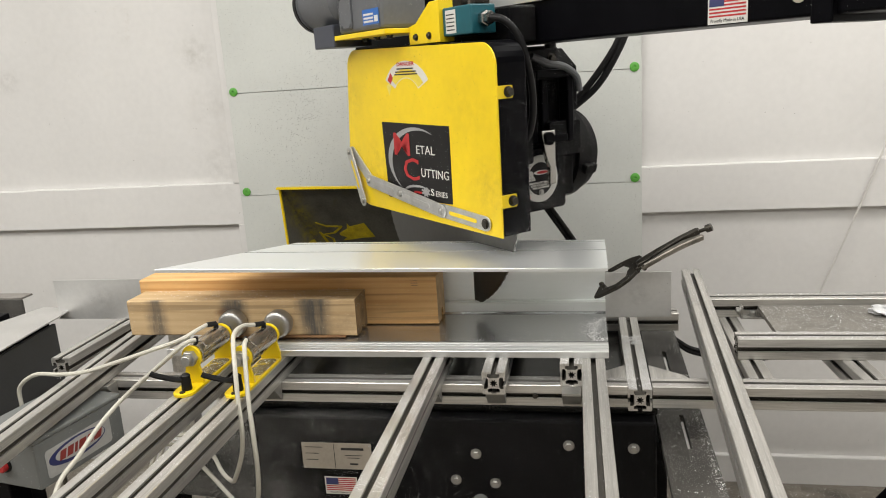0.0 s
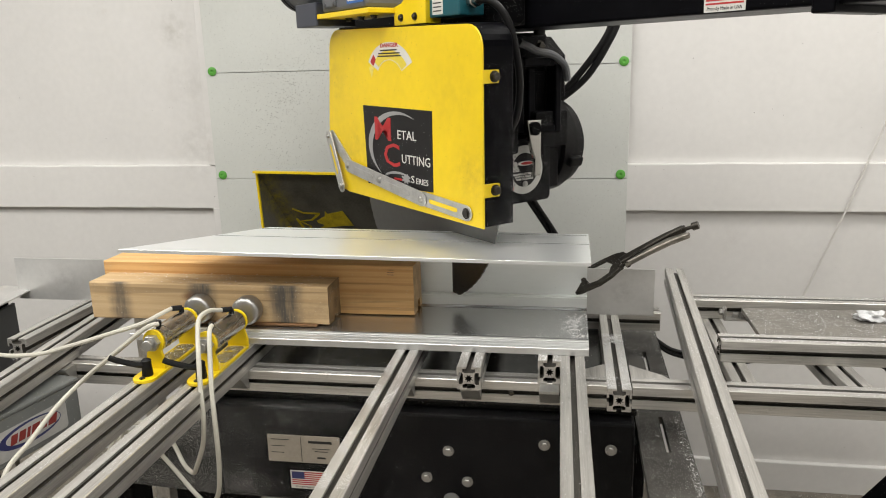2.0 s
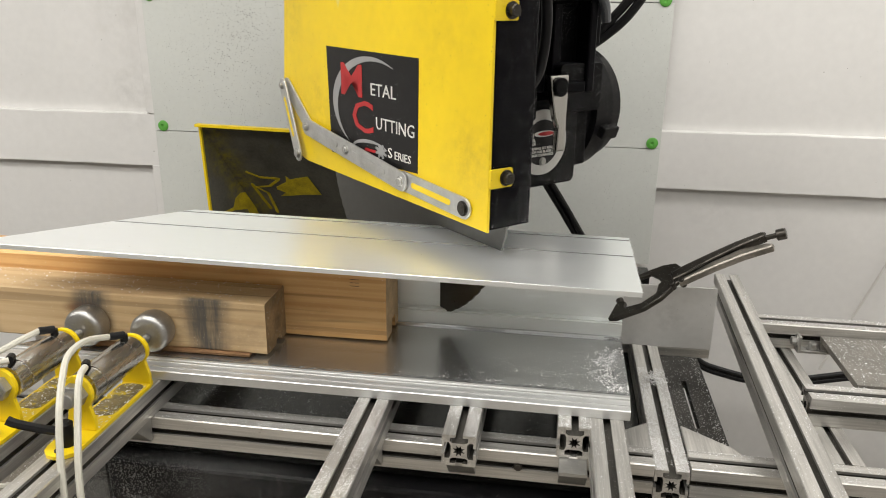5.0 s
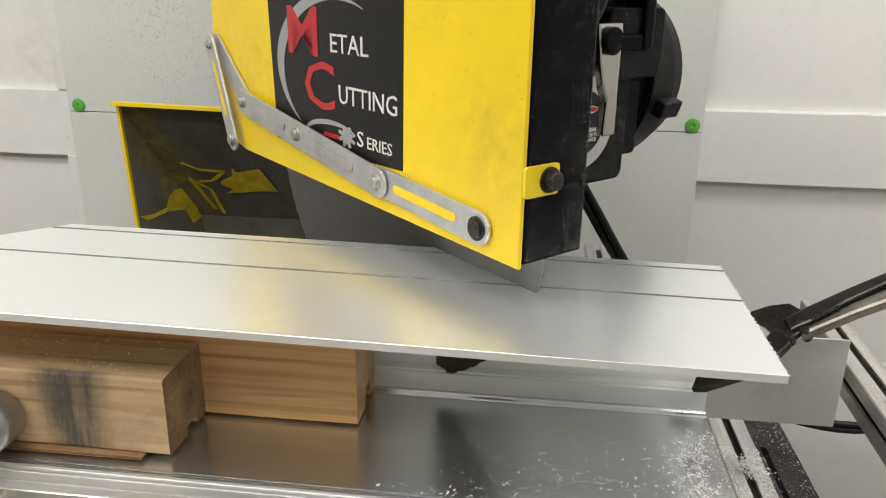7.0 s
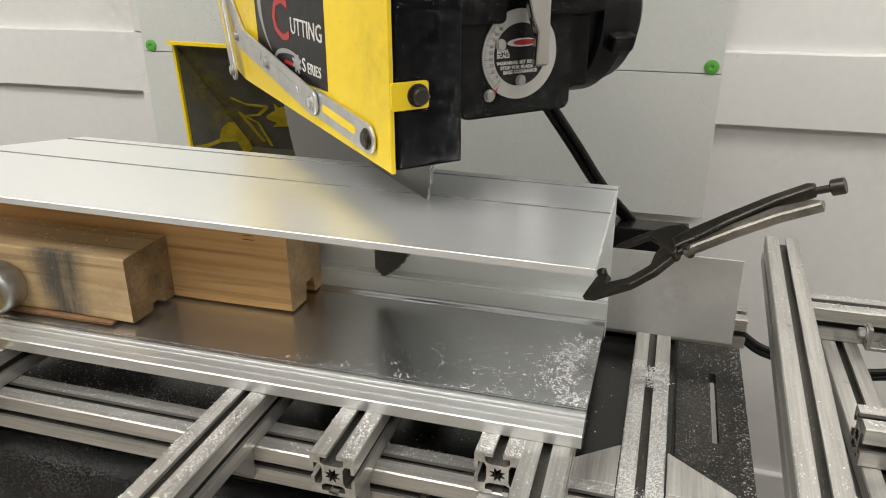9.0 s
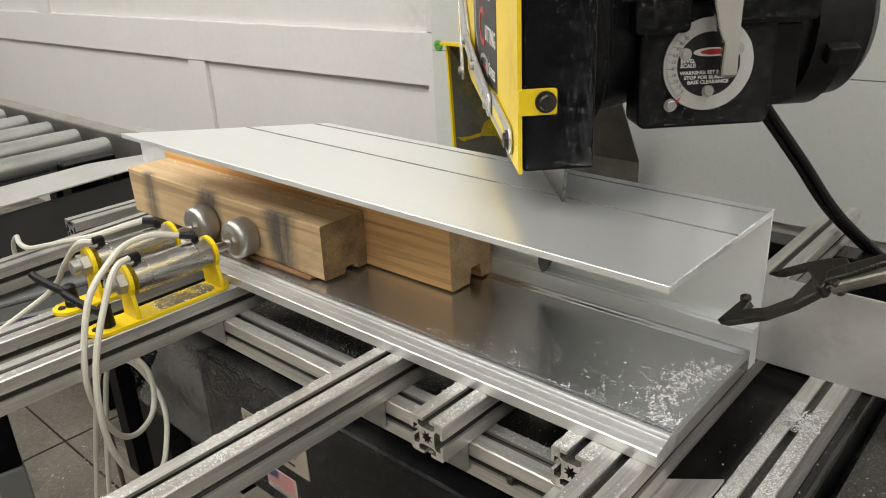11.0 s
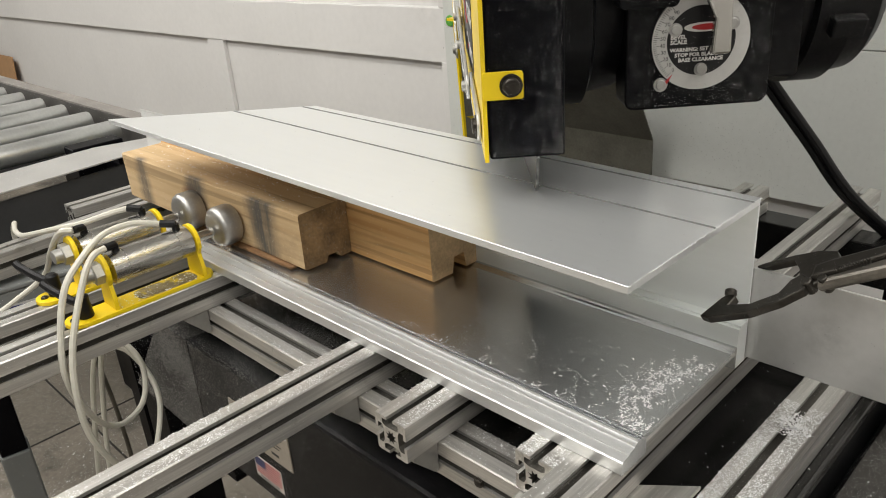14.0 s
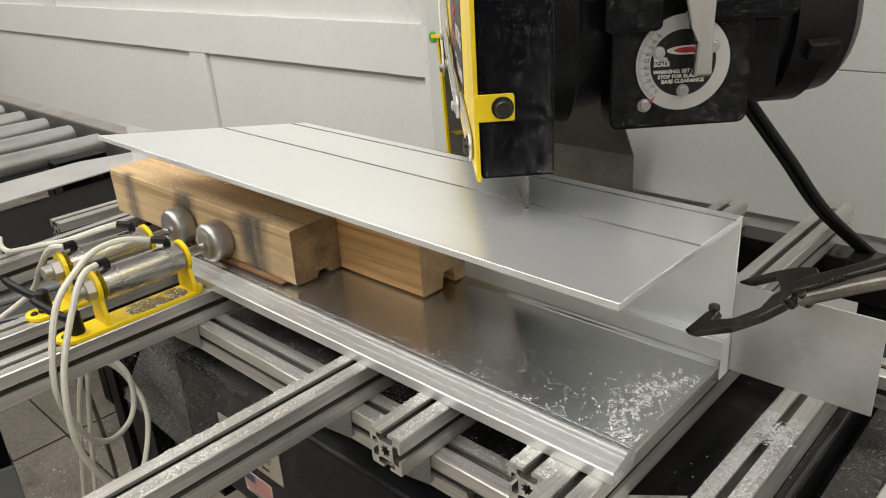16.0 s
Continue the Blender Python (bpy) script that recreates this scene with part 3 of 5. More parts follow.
def sheared(poly, x1, left):
    """An extrusion of a (y, z) outline from a mitred left end to a square right end."""
    bm = bmesh.new()
    a, b = [bm.verts.new((left(y), y, z)) for y, z in poly], [bm.verts.new((x1, y, z)) for y, z in poly]
    n = len(poly)
    for i in range(n):
        bm.faces.new((a[i], b[i], b[(i + 1) % n], a[(i + 1) % n]))
    bm.faces.new(a), bm.faces.new(b[::-1])
    bmesh.ops.recalc_face_normals(bm, faces=bm.faces)
    return bm


LEFT = lambda y: -0.662 + (y + 0.178) * 0.98
RISE = lambda x: (0.315 - x) * 0.0122
LOWER = [(-0.180, 0.0), (-0.180, 0.0130), (-0.1788, 0.0142), (-0.1690, 0.0158), (-0.1685, 0.0172), (-0.1590, 0.0190), (-0.1585, 0.0212), (-0.1545, 0.0216), (-0.1540, 0.0241), (-0.1520, 0.0241), (-0.1518, 0.0222), (-0.1498, 0.0222), (-0.1496, 0.0241), (-0.1478, 0.0241), (-0.1476, 0.0226), (-0.1458, 0.0226), (-0.1455, 0.0237),
         (0.030, 0.0237), (0.0315, 0.0252), (0.033, 0.0240), (0.035, 0.0256), (0.0365, 0.0240), (0.0385, 0.0262), (0.0425, 0.0265), (0.0425, 0.0), (0.040, 0.0), (0.040, 0.0175), (-0.140, 0.0175), (-0.140, 0.0)]
WEB = [(0.0426, 0.0), (0.0426, 0.029), (0.0435, 0.0475), (0.0475, 0.0478), (0.0475, 0.0500), (0.0608, 0.0502), (0.0608, 0.1828), (0.064, 0.1828), (0.064, 0.0)]
UPPER = [(0.064, 0.1829), (-0.172, 0.1829), (-0.180, 0.1829), (-0.180, 0.1897), (-0.1797, 0.1900), (-0.0340, 0.1900), (-0.0336, 0.1887), (-0.0316, 0.1887), (-0.0311, 0.1906), (-0.0296, 0.1906), (-0.0282, 0.1900), (0.0464, 0.1900), (0.0468, 0.1887), (0.0488, 0.1887), (0.0493, 0.1906), (0.0508, 0.1906), (0.0520, 0.1900), (0.064, 0.1900)]
# the lower flange's colour holds the shade under the upper one
bm = sheared(LOWER, 0.315, LEFT)
for f in bm.faces:
    if max(v.co.y for v in f.verts) < -0.1539 and len(f.verts) == 4:
        f.material_index = 1
part("lower_flange", bm, ALU_SHADED, channel).data.materials.append(LIP)
for name, outline in (("web", WEB), ("upper_flange", UPPER)):
    bm = sheared(outline, 0.315, LEFT)
    for f in bm.faces:
        ys = [v.co.y for v in f.verts]
        if name == "upper_flange" and any(lo < min(ys) and max(ys) < lo + 0.0034 for lo in (-0.0342, 0.0462)):
            f.material_index = 1
    for v in bm.verts:
        if v.co.z > 0.1:
            v.co.z += RISE(v.co.x)
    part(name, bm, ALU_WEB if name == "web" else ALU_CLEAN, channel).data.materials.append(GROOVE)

# fence strip behind the channel
fence = part("fence_strip", box(-1.12, 0.463, 0.066, 0.0690, 0.0, 0.108, 0.0004), SHEET)
fence.location = (0, 0, 0.9235)
tagged(fence, "long thin grey sheet metal fence strip clamped behind the channel", "fence strip")


# ---- timber blocks ----
def timber(name, x0, x1, y0, y1, z0, z1, notch, material, end, label):
    c = 0.0022
    poly = [(y0 + c, z0), (y0 + 0.45 * (y1 - y0), z0), (y0 + 0.45 * (y1 - y0) + 0.004, z0 + notch), (y0 + 0.45 * (y1 - y0) + 0.022, z0 + notch), (y0 + 0.45 * (y1 - y0) + 0.026, z0), (y1 - c, z0), (y1, z0 + c), (y1, z1 - c), (y1 - c, z1), (y0 + c, z1), (y0, z1 - c), (y0, z0 + c)]
    bm = bmesh.new()
    n = 12
    rings = []
    for i in range(n + 1):
        x = x0 + (x1 - x0) * i / n
        rings.append([bm.verts.new((x, y + 0.0012 * noise.noise((x * 9, y * 30, z * 30)), z + 0.0012 * noise.noise((x * 9, y * 30 + 5, z * 30)))) for y, z in poly])
    for a, b in zip(rings, rings[1:]):
        for i in range(len(poly)):
            bm.faces.new((a[i], b[i], b[(i + 1) % len(poly)], a[(i + 1) % len(poly)]))
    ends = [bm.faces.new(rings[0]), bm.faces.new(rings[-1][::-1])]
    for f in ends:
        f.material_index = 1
    bmesh.ops.recalc_face_normals(bm, faces=bm.faces)
    mid = Vector(((x0 + x1) / 2, (y0 + y1) / 2, z0))
    bmesh.ops.translate(bm, verts=bm.verts, vec=-mid)
    ob = part(name, bm, material)
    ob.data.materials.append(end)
    ob.location = mid
    return tagged(ob, label, "timber block")


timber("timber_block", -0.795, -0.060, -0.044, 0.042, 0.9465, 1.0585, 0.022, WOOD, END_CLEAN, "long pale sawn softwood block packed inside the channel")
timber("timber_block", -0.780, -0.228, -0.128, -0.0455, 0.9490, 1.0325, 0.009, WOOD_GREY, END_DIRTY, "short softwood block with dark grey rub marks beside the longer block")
for k in range(3):
    tagged(part("pencil_mark", box(-0.118, -0.103, -0.0455, -0.0451, 1.0385 + 0.0055 * k, 1.0392 + 0.0055 * k), INK), "short dark dash marked on the timber face", "mark", group="dashes on the timber")
WORN_CARD = mat("worn_brown_cardboard", (0.26, 0.145, 0.068), 0.9, var=0.3, scale=25, fine=200, bump=0.2)
bm = box(-0.16, 0.16, -0.03, 0.03, 0, 0.0005)
box(-0.16, 0.16, -0.03, 0.03, 0.0025, 0.0030, 0, bm)
flute = [(-0.16 + 0.32 * k / 160, 0.0015 + 0.0009 * math.sin(k * 1.25)) for k in range(161)]
prism([(x, z - 0.0002) for x, z in flute] + [(x, z + 0.0002) for x, z in flute[::-1]], -0.0298, 0.0298, "y", bm)
cardb = part("cardboard_strip", bm, WORN_CARD)
cardb.matrix_world = pose(-0.415, -0.107, 0.9462, 0, 0, 0.6)
tagged(cardb, "thin strip of worn corrugated brown cardboard under the timber block", "cardboard")

# ---- saw base ----
base = thing("machine_cabinet", "heavy black painted steel saw cabinet covered in metal chips", "machine cabinet", pose(0, 0, 0))
CABINET = mat("dusty_black_cabinet", (0.004, 0.004, 0.0045), 0.40, spec=0.10, var=0.5, scale=9, fine=180, bump=0.12, chips=0.30, chip_scale=900, side=0.75, spray=((-0.50, -0.224, 0.72), 0.65, 0.55, 1.4), worn=(0.011, 0.011, 0.0105), worn_amount=0.12, chip_color=(0.66, 0.65, 0.63))
part("cabinet", box(-0.46, 0.405, -0.224, 0.45, 0.585, 0.800, 0.006), CABINET, base)
part("cabinet_top", box(-0.475, 0.41, -0.19, 0.45, 0.8005, 0.818, 0.004), BLACK_DUST, base)
DUSTY = mat("grey_dusted_black_sheet", (0.030, 0.030, 0.0285), 0.5, spec=0.15, var=0.6, scale=11, fine=200, bump=0.2, chips=0.46, chip_scale=640, side=0.85, chip_color=(0.62, 0.61, 0.59), worn=(0.085, 0.084, 0.08), worn_amount=0.18)
part("side_chute", prism([(-0.735, 0.60), (-0.462, 0.585), (-0.462, 0.797), (-0.56, 0.797)], -0.223, 0.40, "y"), DUSTY, base, "sloping black sheet metal chute heaped with chips")
for lx, ly in ((-0.745, -0.16), (0.33, -0.16), (-0.75, 0.36), (0.33, 0.36)):
    part("leg", box(lx - 0.05, lx + 0.05, ly - 0.04, ly + 0.04, 0, 0.586, 0.004), BLACK, base)
part("slotted_plate", box(0.416, 0.505, -0.45, 0.50, 0.735, 0.752, 0.002), BLACK, base)
for bx, bz in ((0.038, 0.722), (0.231, 0.747), (0.360, 0.744), (-0.008, 0.660), (0.076, 0.655), (0.229, 0.615)):
    bolt_head((bx, -0.2242, bz), (0, -1, 0), 0.0085, 0.008, base, PAD)
crank = part("crank_shaft", rod((0.043, -0.223, 0.612), (0.043, -0.30, 0.606), 0.017, seg=20, bevel=0.002), ZINC, base, "short steel shaft with a cross pin", smooth=True)
part("cross_pin", rod((0.055, -0.270, 0.592), (0.10, -0.262, 0.588), 0.006, seg=10), ZINC, crank)
plate = part("rating_plate", box(-0.348, -0.190, -0.2262, -0.2242, 0.676, 0.738, 0.0004), BEIGE, base, "beige rating plate with worn print")
for px, pz in ((-0.344, 0.733), (-0.194, 0.733), (-0.344, 0.680), (-0.194, 0.680)):
    part("rivet", lathe([(0, 0.0018), (0.001, 0.0012)], pose(px, -0.2262, pz, 90), 10), ZINC, plate)
for k, (x0, x1, z, h) in enumerate(((-0.340, -0.300, 0.727, 0.0012), (-0.340, -0.310, 0.712, 0.0012), (-0.340, -0.312, 0.697, 0.0012), (-0.258, -0.207, 0.722, 0.0055), (-0.250, -0.212, 0.709, 0.0012), (-0.245, -0.217, 0.703, 0.0012), (-0.240, -0.222, 0.687, 0.0040))):
    part("print_bar", box(x0, x1, -0.2268, -0.2263, z, z + h), INK, plate)
part("print_bar", box(-0.2745, -0.2735, -0.2268, -0.2263, 0.678, 0.736), INK, plate)


def flag(m, w, h, parent):
    """A small flag sticker: seven red stripes on white and a navy canton."""
    ob = part("flag_sticker", slab(rect(0, 0, w, h), 0.0006, m), LABEL, parent, "small striped flag sticker on white")
    fh, f0 = h * 0.72, h * 0.22
    for k in range(7):
        part("stripe", slab(rect(w * 0.04, f0 + fh * (2 * k) / 13, w * 0.96, f0 + fh * (2 * k + 1) / 13), 0.0003, m @ pose(0, 0, 0.0006)), RED, ob)
    part("canton", slab(rect(w * 0.04, f0 + fh * 6 / 13, w * 0.42, f0 + fh), 0.0004, m @ pose(0, 0, 0.0007)), NAVY, ob)
    lettering("Proudly Made in USA", h * 0.15, m @ pose(w * 0.5, h * 0.06, 0.0007), INK, ob, align="CENTER", stretch=0.95)


flag(pose(-0.303, -0.2243, 0.614, 90), 0.074, 0.042, base)
# slots of the black plate, cut as strips
bpy.data.objects.remove(bpy.data.objects["slotted_plate"])
sp = bmesh.new()
for x0, x1, y0, y1 in ((0.416, 0.4635, -0.50, 0.50), (0.4725, 0.512, -0.50, 0.50), (0.4635, 0.4725, -0.50, -0.235), (0.4635, 0.4725, -0.085, 0.105), (0.4635, 0.4725, 0.285, 0.50)):
    box(x0, x1, y0, y1, 0.736, 0.752, 0, sp)
bmesh.ops.remove_doubles(sp, verts=sp.verts, dist=0.0001)
part("slotted_plate", sp, PLATE_DUST, base, "black steel plate with long adjusting slots")
part("plate_bracket", box(0.405, 0.43, -0.18, 0.40, 0.60, 0.7355, 0.002), BLACK, base)
rail = part("rear_rail", box(-0.30, 0.42, 0.566, 0.622, 0.80, 0.8722, 0.002), BLACK_DUST, base, "dusty black steel rear rail")
# dark disc drawn for the shaded depth of a hole, none is cut
part("rail_hole_shade", lathe([(0, 0.007), (0.0006, 0.007)], pose(0.19, 0.594, 0.8722), 16), CAVITY, rail)
part("rail_post", box(0.32, 0.40, 0.57, 0.62, 0, 0.7995, 0.003), BLACK, base)
part("rail_post", box(-0.28, -0.20, 0.57, 0.62, 0, 0.7995, 0.003), BLACK, base)
part("stay_bar", hose([(-0.60, -0.25, 0.42), (-0.80, -0.20, 0.22), (-0.98, -0.16, 0.02)], 0.022, 4, 3), BLACK, base)
part("floor_channel", box(-0.58, -0.42, -0.21, 0.0, 0.52, 0.586, 0.003), BLACK, base)

# gussets and brackets of the frame
for poly in ([(0.350, -0.1625), (0.275, -0.1625), (0.285, -0.145), (0.350, -0.095)], [(0.399, -0.1625), (0.474, -0.1625), (0.464, -0.145), (0.399, -0.095)]):
    part("gusset_plate", prism(poly, 0.866, 0.871, "z", bevel=0.0008), ALU, frame_table)
for gx in (-0.512, -0.403, -0.048, 0.087, 0.240, 0.286, -0.80):
    bm = prism([(-0.2105, 0.871), (-0.246, 0.871), (-0.246, 0.866), (-0.216, 0.834), (-0.2105, 0.834)], gx - 0.019, gx + 0.019, "x", bevel=0.0008)
    part("corner_bracket", bm, ZINC, frame_table)
for gx in (-0.455, 0.165):
    bolt_head((gx, -0.2096, 0.849), (0, -1, 0), 0.0045, 0.004, frame_table, DARK_STEEL, socket=True)
br = part("angle_bracket", prism([(0.640, 0.874), (0.640, 0.905), (0.645, 0.905), (0.645, 0.879), (0.690, 0.879), (0.690, 0.874)], 0.190, 0.212, "y", bevel=0.0008), ZINC, frame_table)
bolt_head((0.6395, 0.201, 0.893), (-1, 0, 0), 0.008, 0.010, br)
bolt_head((0.668, 0.201, 0.8793), (0, 0, 1), 0.008, 0.012, br)

shelf = part("shelf_board", box(0.0, 0.74, 0.0, 0.187, 0, 0.011, 0.001), PLY)
shelf.location = (0.680, 0.020, 0.8925)
for sy in (0.004, 0.182):
    part("batten", box(0.0, 0.74, sy - 0.004, sy + 0.004, -0.021, -0.0002), PLY, shelf)
tagged(shelf, "dusty grey-brown board lying between the frame rails", "board")
film_bm = bmesh.new()
bmesh.ops.create_icosphere(film_bm, subdivisions=4, radius=0.03)
for v in film_bm.verts:
    v.co = v.co * (0.75 + 0.65 * noise.noise(v.co * 55)) + Vector((0, 0, 0.004 * noise.noise(v.co * 200)))
    v.co.z = max(-0.006, v.co.z * 0.55)
film_ob = part("plastic_film", film_bm, mat("clear_film", (0.65, 0.66, 0.67), 0.18, 0.0, var=0.1), None, smooth=False)
film_ob.location = (0.945, 0.14, 0.9105)
film_ob.scale = (1.3, 1.0, 1)
tagged(film_ob, "crumpled scrap of clear plastic film on the board", "plastic film")


# ---- pneumatic push clamps ----
GRIT = mat("chip_grime", (0.20, 0.16, 0.08), 0.8, 0.1, var=0.6, scale=40, fine=300, bump=0.5, chips=0.30, chip_scale=620, worn=(0.62, 0.45, 0.015), worn_amount=0.21)
def push_clamp(x, label):
    c = thing("pneumatic_clamp", label, "pneumatic clamp", pose(x, 0, 0.9200), group="pneumatic clamps on the frame")
    Z = 0.060
    base_bm = prism([(px, py) for px, py in capsule(0, -0.378, 0, -0.205, 0.0225, 6)], 0.0, 0.006, "z", bevel=0.0008)
    part("mounting_plate", base_bm, YELLOW, c)
    ear = [(-0.0225, 0.0062), (-0.0225, 0.02), (-0.017, Z - 0.018)] + [(0.0245 * math.cos(radians(a)), Z + 0.0245 * math.sin(radians(a))) for a in range(200, -21, -20)] + [(0.017, Z - 0.018), (0.0225, 0.02), (0.0225, 0.0062)]
    part("rear_ear", prism(ear, -0.206, -0.200, "y", bevel=0.0007), YELLOW, c)
    ear2 = [(a * 0.86, b) for a, b in ear]
    part("front_ear", prism(ear2, -0.338, -0.332, "y", bevel=0.0007), YELLOW, c)
    cyl_bm = lathe([(0, 0.016), (0.003, 0.0225), (0.022, 0.0225), (0.0225, 0.0215), (0.024, 0.0215), (0.0245, 0.0230), (0.098, 0.0230), (0.0985, 0.0215), (0.100, 0.0215), (0.1005, 0.0225), (0.120, 0.0225), (0.123, 0.016)], pose(0, -0.329, Z, -90), 32)
    part("cylinder", cyl_bm, TUBE, c, "polished steel air cylinder", smooth=True)
    part("lock_nut", lathe([(0, 0.0165), (0.011, 0.0165), (0.012, 0.015)], pose(0, -0.3385, Z, 90), 6), ZINC, c)
    part("end_stud", rod((0, -0.349, Z), (0, -0.362, Z), 0.0105, seg=16, bevel=0.001), ZINC, c, smooth=True)
    part("piston_rod", rod((0, -0.199, Z), (0, -0.168, Z), 0.0075, seg=14), STEEL, c, smooth=True)
    part("push_pad", lathe([(0, 0.012), (0.001, 0.024), (0.004, 0.0285), (0.009, 0.031), (0.028, 0.031), (0.033, 0.0295), (0.0345, 0.024)], pose(0, -0.1655, Z + 0.004, -90), 32), PAD, c, "round satin steel push pad", smooth=True)
    for fy in (-0.222, -0.312):
        f = part("air_fitting", rod((0, fy, Z + 0.020), (0, fy, Z + 0.031), 0.0055, seg=10), RUBBER, c)
        part("elbow", rod((0.001, fy, Z + 0.031), (-0.012 if fy > -0.3 else 0.010, fy - 0.016, Z + 0.034), 0.0055, seg=10), RUBBER, f)
    lev = part("lever_post", lathe([(0, 0.010), (0.002, 0.0105), (0.024, 0.009), (0.030, 0.0095), (0.033, 0.006)], pose(0.002, -0.372, 0.0065), 16), RUBBER, c, "black plastic clamping lever", smooth=True)
    part("lever_arm", hose([(0.002, -0.372, 0.026), (-0.014, -0.382, 0.031), (-0.045, -0.395, 0.044), (-0.056, -0.398, 0.050)], 0.0058, 8, 4), RUBBER, lev, smooth=True)
    bolt_head((0.0, -0.388, 0.0062), (0, 0, 1), 0.004, 0.003, c, DARK_STEEL, socket=True)
    part("plate_grime", prism(round_rect(-0.0185, -0.300, 0.0185, -0.210, 0.012), 0.0061, 0.0066, "z"), GRIT, c, "grey chip grime caked on the plate")
    return c


push_clamp(-0.512, "yellow bracketed pneumatic push clamp with a steel cylinder on the frame")
push_clamp(-0.403, "yellow bracketed pneumatic push clamp with a steel cylinder on the frame")


def air_hose(points, r=0.0045, material=None, label="cream plastic air hose hanging from the clamp"):
    ob = part("air_hose", hose(points, r, 8, 7), material or HOSE, None, smooth=True)
    return tagged(ob, label, "hose", group="air hoses of the clamps")


air_hose([(-0.524, -0.238, 1.014), (-0.532, -0.262, 1.012), (-0.556, -0.300, 1.002), (-0.610, -0.322, 0.988), (-0.680, -0.331, 0.967), (-0.758, -0.334, 0.945), (-0.830, -0.325, 0.934), (-0.905, -0.305, 0.924), (-0.955, -0.30, 0.892), (-0.96, -0.30, 0.845)])
air_hose([(-0.502, -0.328, 1.014), (-0.520, -0.342, 1.010), (-0.580, -0.345, 0.965), (-0.667, -0.343, 0.898), (-0.698, -0.390, 0.861), (-0.700, -0.470, 0.830), (-0.700, -0.545, 0.800), (-0.705, -0.575, 0.70), (-0.76, -0.50, 0.30), (-0.86, -0.42, 0.006)])
air_hose([(-0.415, -0.238, 1.014), (-0.425, -0.275, 1.024), (-0.424, -0.315, 1.022), (-0.411, -0.350, 1.008), (-0.393, -0.389, 0.981), (-0.383, -0.413, 0.928), (-0.377, -0.425, 0.872), (-0.389, -0.415, 0.814), (-0.425, -0.385, 0.745), (-0.455, -0.348, 0.711), (-0.500, -0.301, 0.700), (-0.530, -0.276, 0.724), (-0.552, -0.272, 0.758), (-0.585, -0.288, 0.782), (-0.64, -0.30, 0.74), (-0.70, -0.33, 0.45), (-0.72, -0.38, 0.006)])
air_hose([(-0.393, -0.328, 1.014), (-0.388, -0.348, 1.010), (-0.380, -0.370, 0.985), (-0.365, -0.407, 0.916), (-0.356, -0.424, 0.850), (-0.357, -0.423, 0.781), (-0.375, -0.400, 0.712), (-0.400, -0.375, 0.670), (-0.445, -0.330, 0.635), (-0.486, -0.297, 0.633), (-0.550, -0.256, 0.659), (-0.590, -0.250, 0.699), (-0.615, -0.275, 0.750), (-0.66, -0.31, 0.72), (-0.73, -0.35, 0.40), (-0.77, -0.40, 0.006)])
air_hose([(-0.90, -0.28, 0.84), (-0.96, -0.22, 0.55), (-0.99, -0.20, 0.25), (-0.93, -0.24, 0.05)], 0.005, mat("grimy_hose", (0.09, 0.08, 0.06), 0.5, var=0.3), "grimy dark air hose hanging below the frame")

# ---- control box ----
BOX_RED = mat("faded_red_print", (0.24, 0.035, 0.03), 0.5, var=0.15)
BOX_LABEL = mat("grimy_label", (0.42, 0.42, 0.41), 0.5, var=0.12, scale=20)
cbox = thing("control_box", "grey steel electrical control box under the frame", "control box", pose(-0.770, -0.378, -0.024, 0, 0, -10))
part("enclosure", box(-0.17, 0.0, -0.105, 0.122, 0.779, 0.876, 0.004), BOX_GREY, cbox)
lid = part("cover", box(-0.174, 0.003, -0.108, 0.125, 0.8765, 0.886, 0.003), BOX_GREY, cbox)
lm = pose(0.0005, 0.0, 0.826, 90, 0, 90)
lg = part("logo_label", slab(round_rect(-0.085, -0.034, 0.085, 0.026, 0.008), 0.0006, lm), BOX_LABEL, cbox, "white label with a red and navy oval")
part("oval", slab([(0.074 * math.cos(a), 0.023 * math.sin(a)) for a in [2 * math.pi * i / 40 for i in range(40)]], 0.0004, lm @ pose(-0.005, 0, 0.0006)), NAVY, lg)
part("oval_field", slab([(0.065 * math.cos(a), 0.018 * math.sin(a)) for a in [2 * math.pi * i / 40 for i in range(40)]], 0.0004, lm @ pose(0.002, 0.001, 0.0010)), BOX_LABEL, lg)
for k, (x0, x1) in enumerate(((-0.052, -0.037), (-0.033, -0.018), (-0.014, -0.007), (-0.003, 0.015), (0.019, 0.034), (0.038, 0.058))):
    part("print_bar", slab([(x0 - 0.003, -0.009), (x1 - 0.003, -0.009), (x1 + 0.003, 0.010), (x0 + 0.003, 0.010)], 0.0004, lm @ pose(0, 0, 0.0014)), BOX_RED, lg)
part("push_button", lathe([(0, 0.012), (0.008, 0.012), (0.010, 0.010)], pose(-0.085, -0.1095, 0.825, 90), 20), RED, cbox, smooth=True)
part("bezel", lathe([(0, 0.016), (0.004, 0.015)], pose(-0.085, -0.1055, 0.825, 90), 20), RUBBER, cbox, smooth=True)
part("post", box(-0.150, -0.098, -0.099, -0.051, 0.51, 0.7785, 0.003), BLACK_CLEAN, cbox)
part("stand", box(-0.153, -0.095, -0.102, -0.048, 0.024, 0.5095, 0.004), BOX_GREY, cbox)

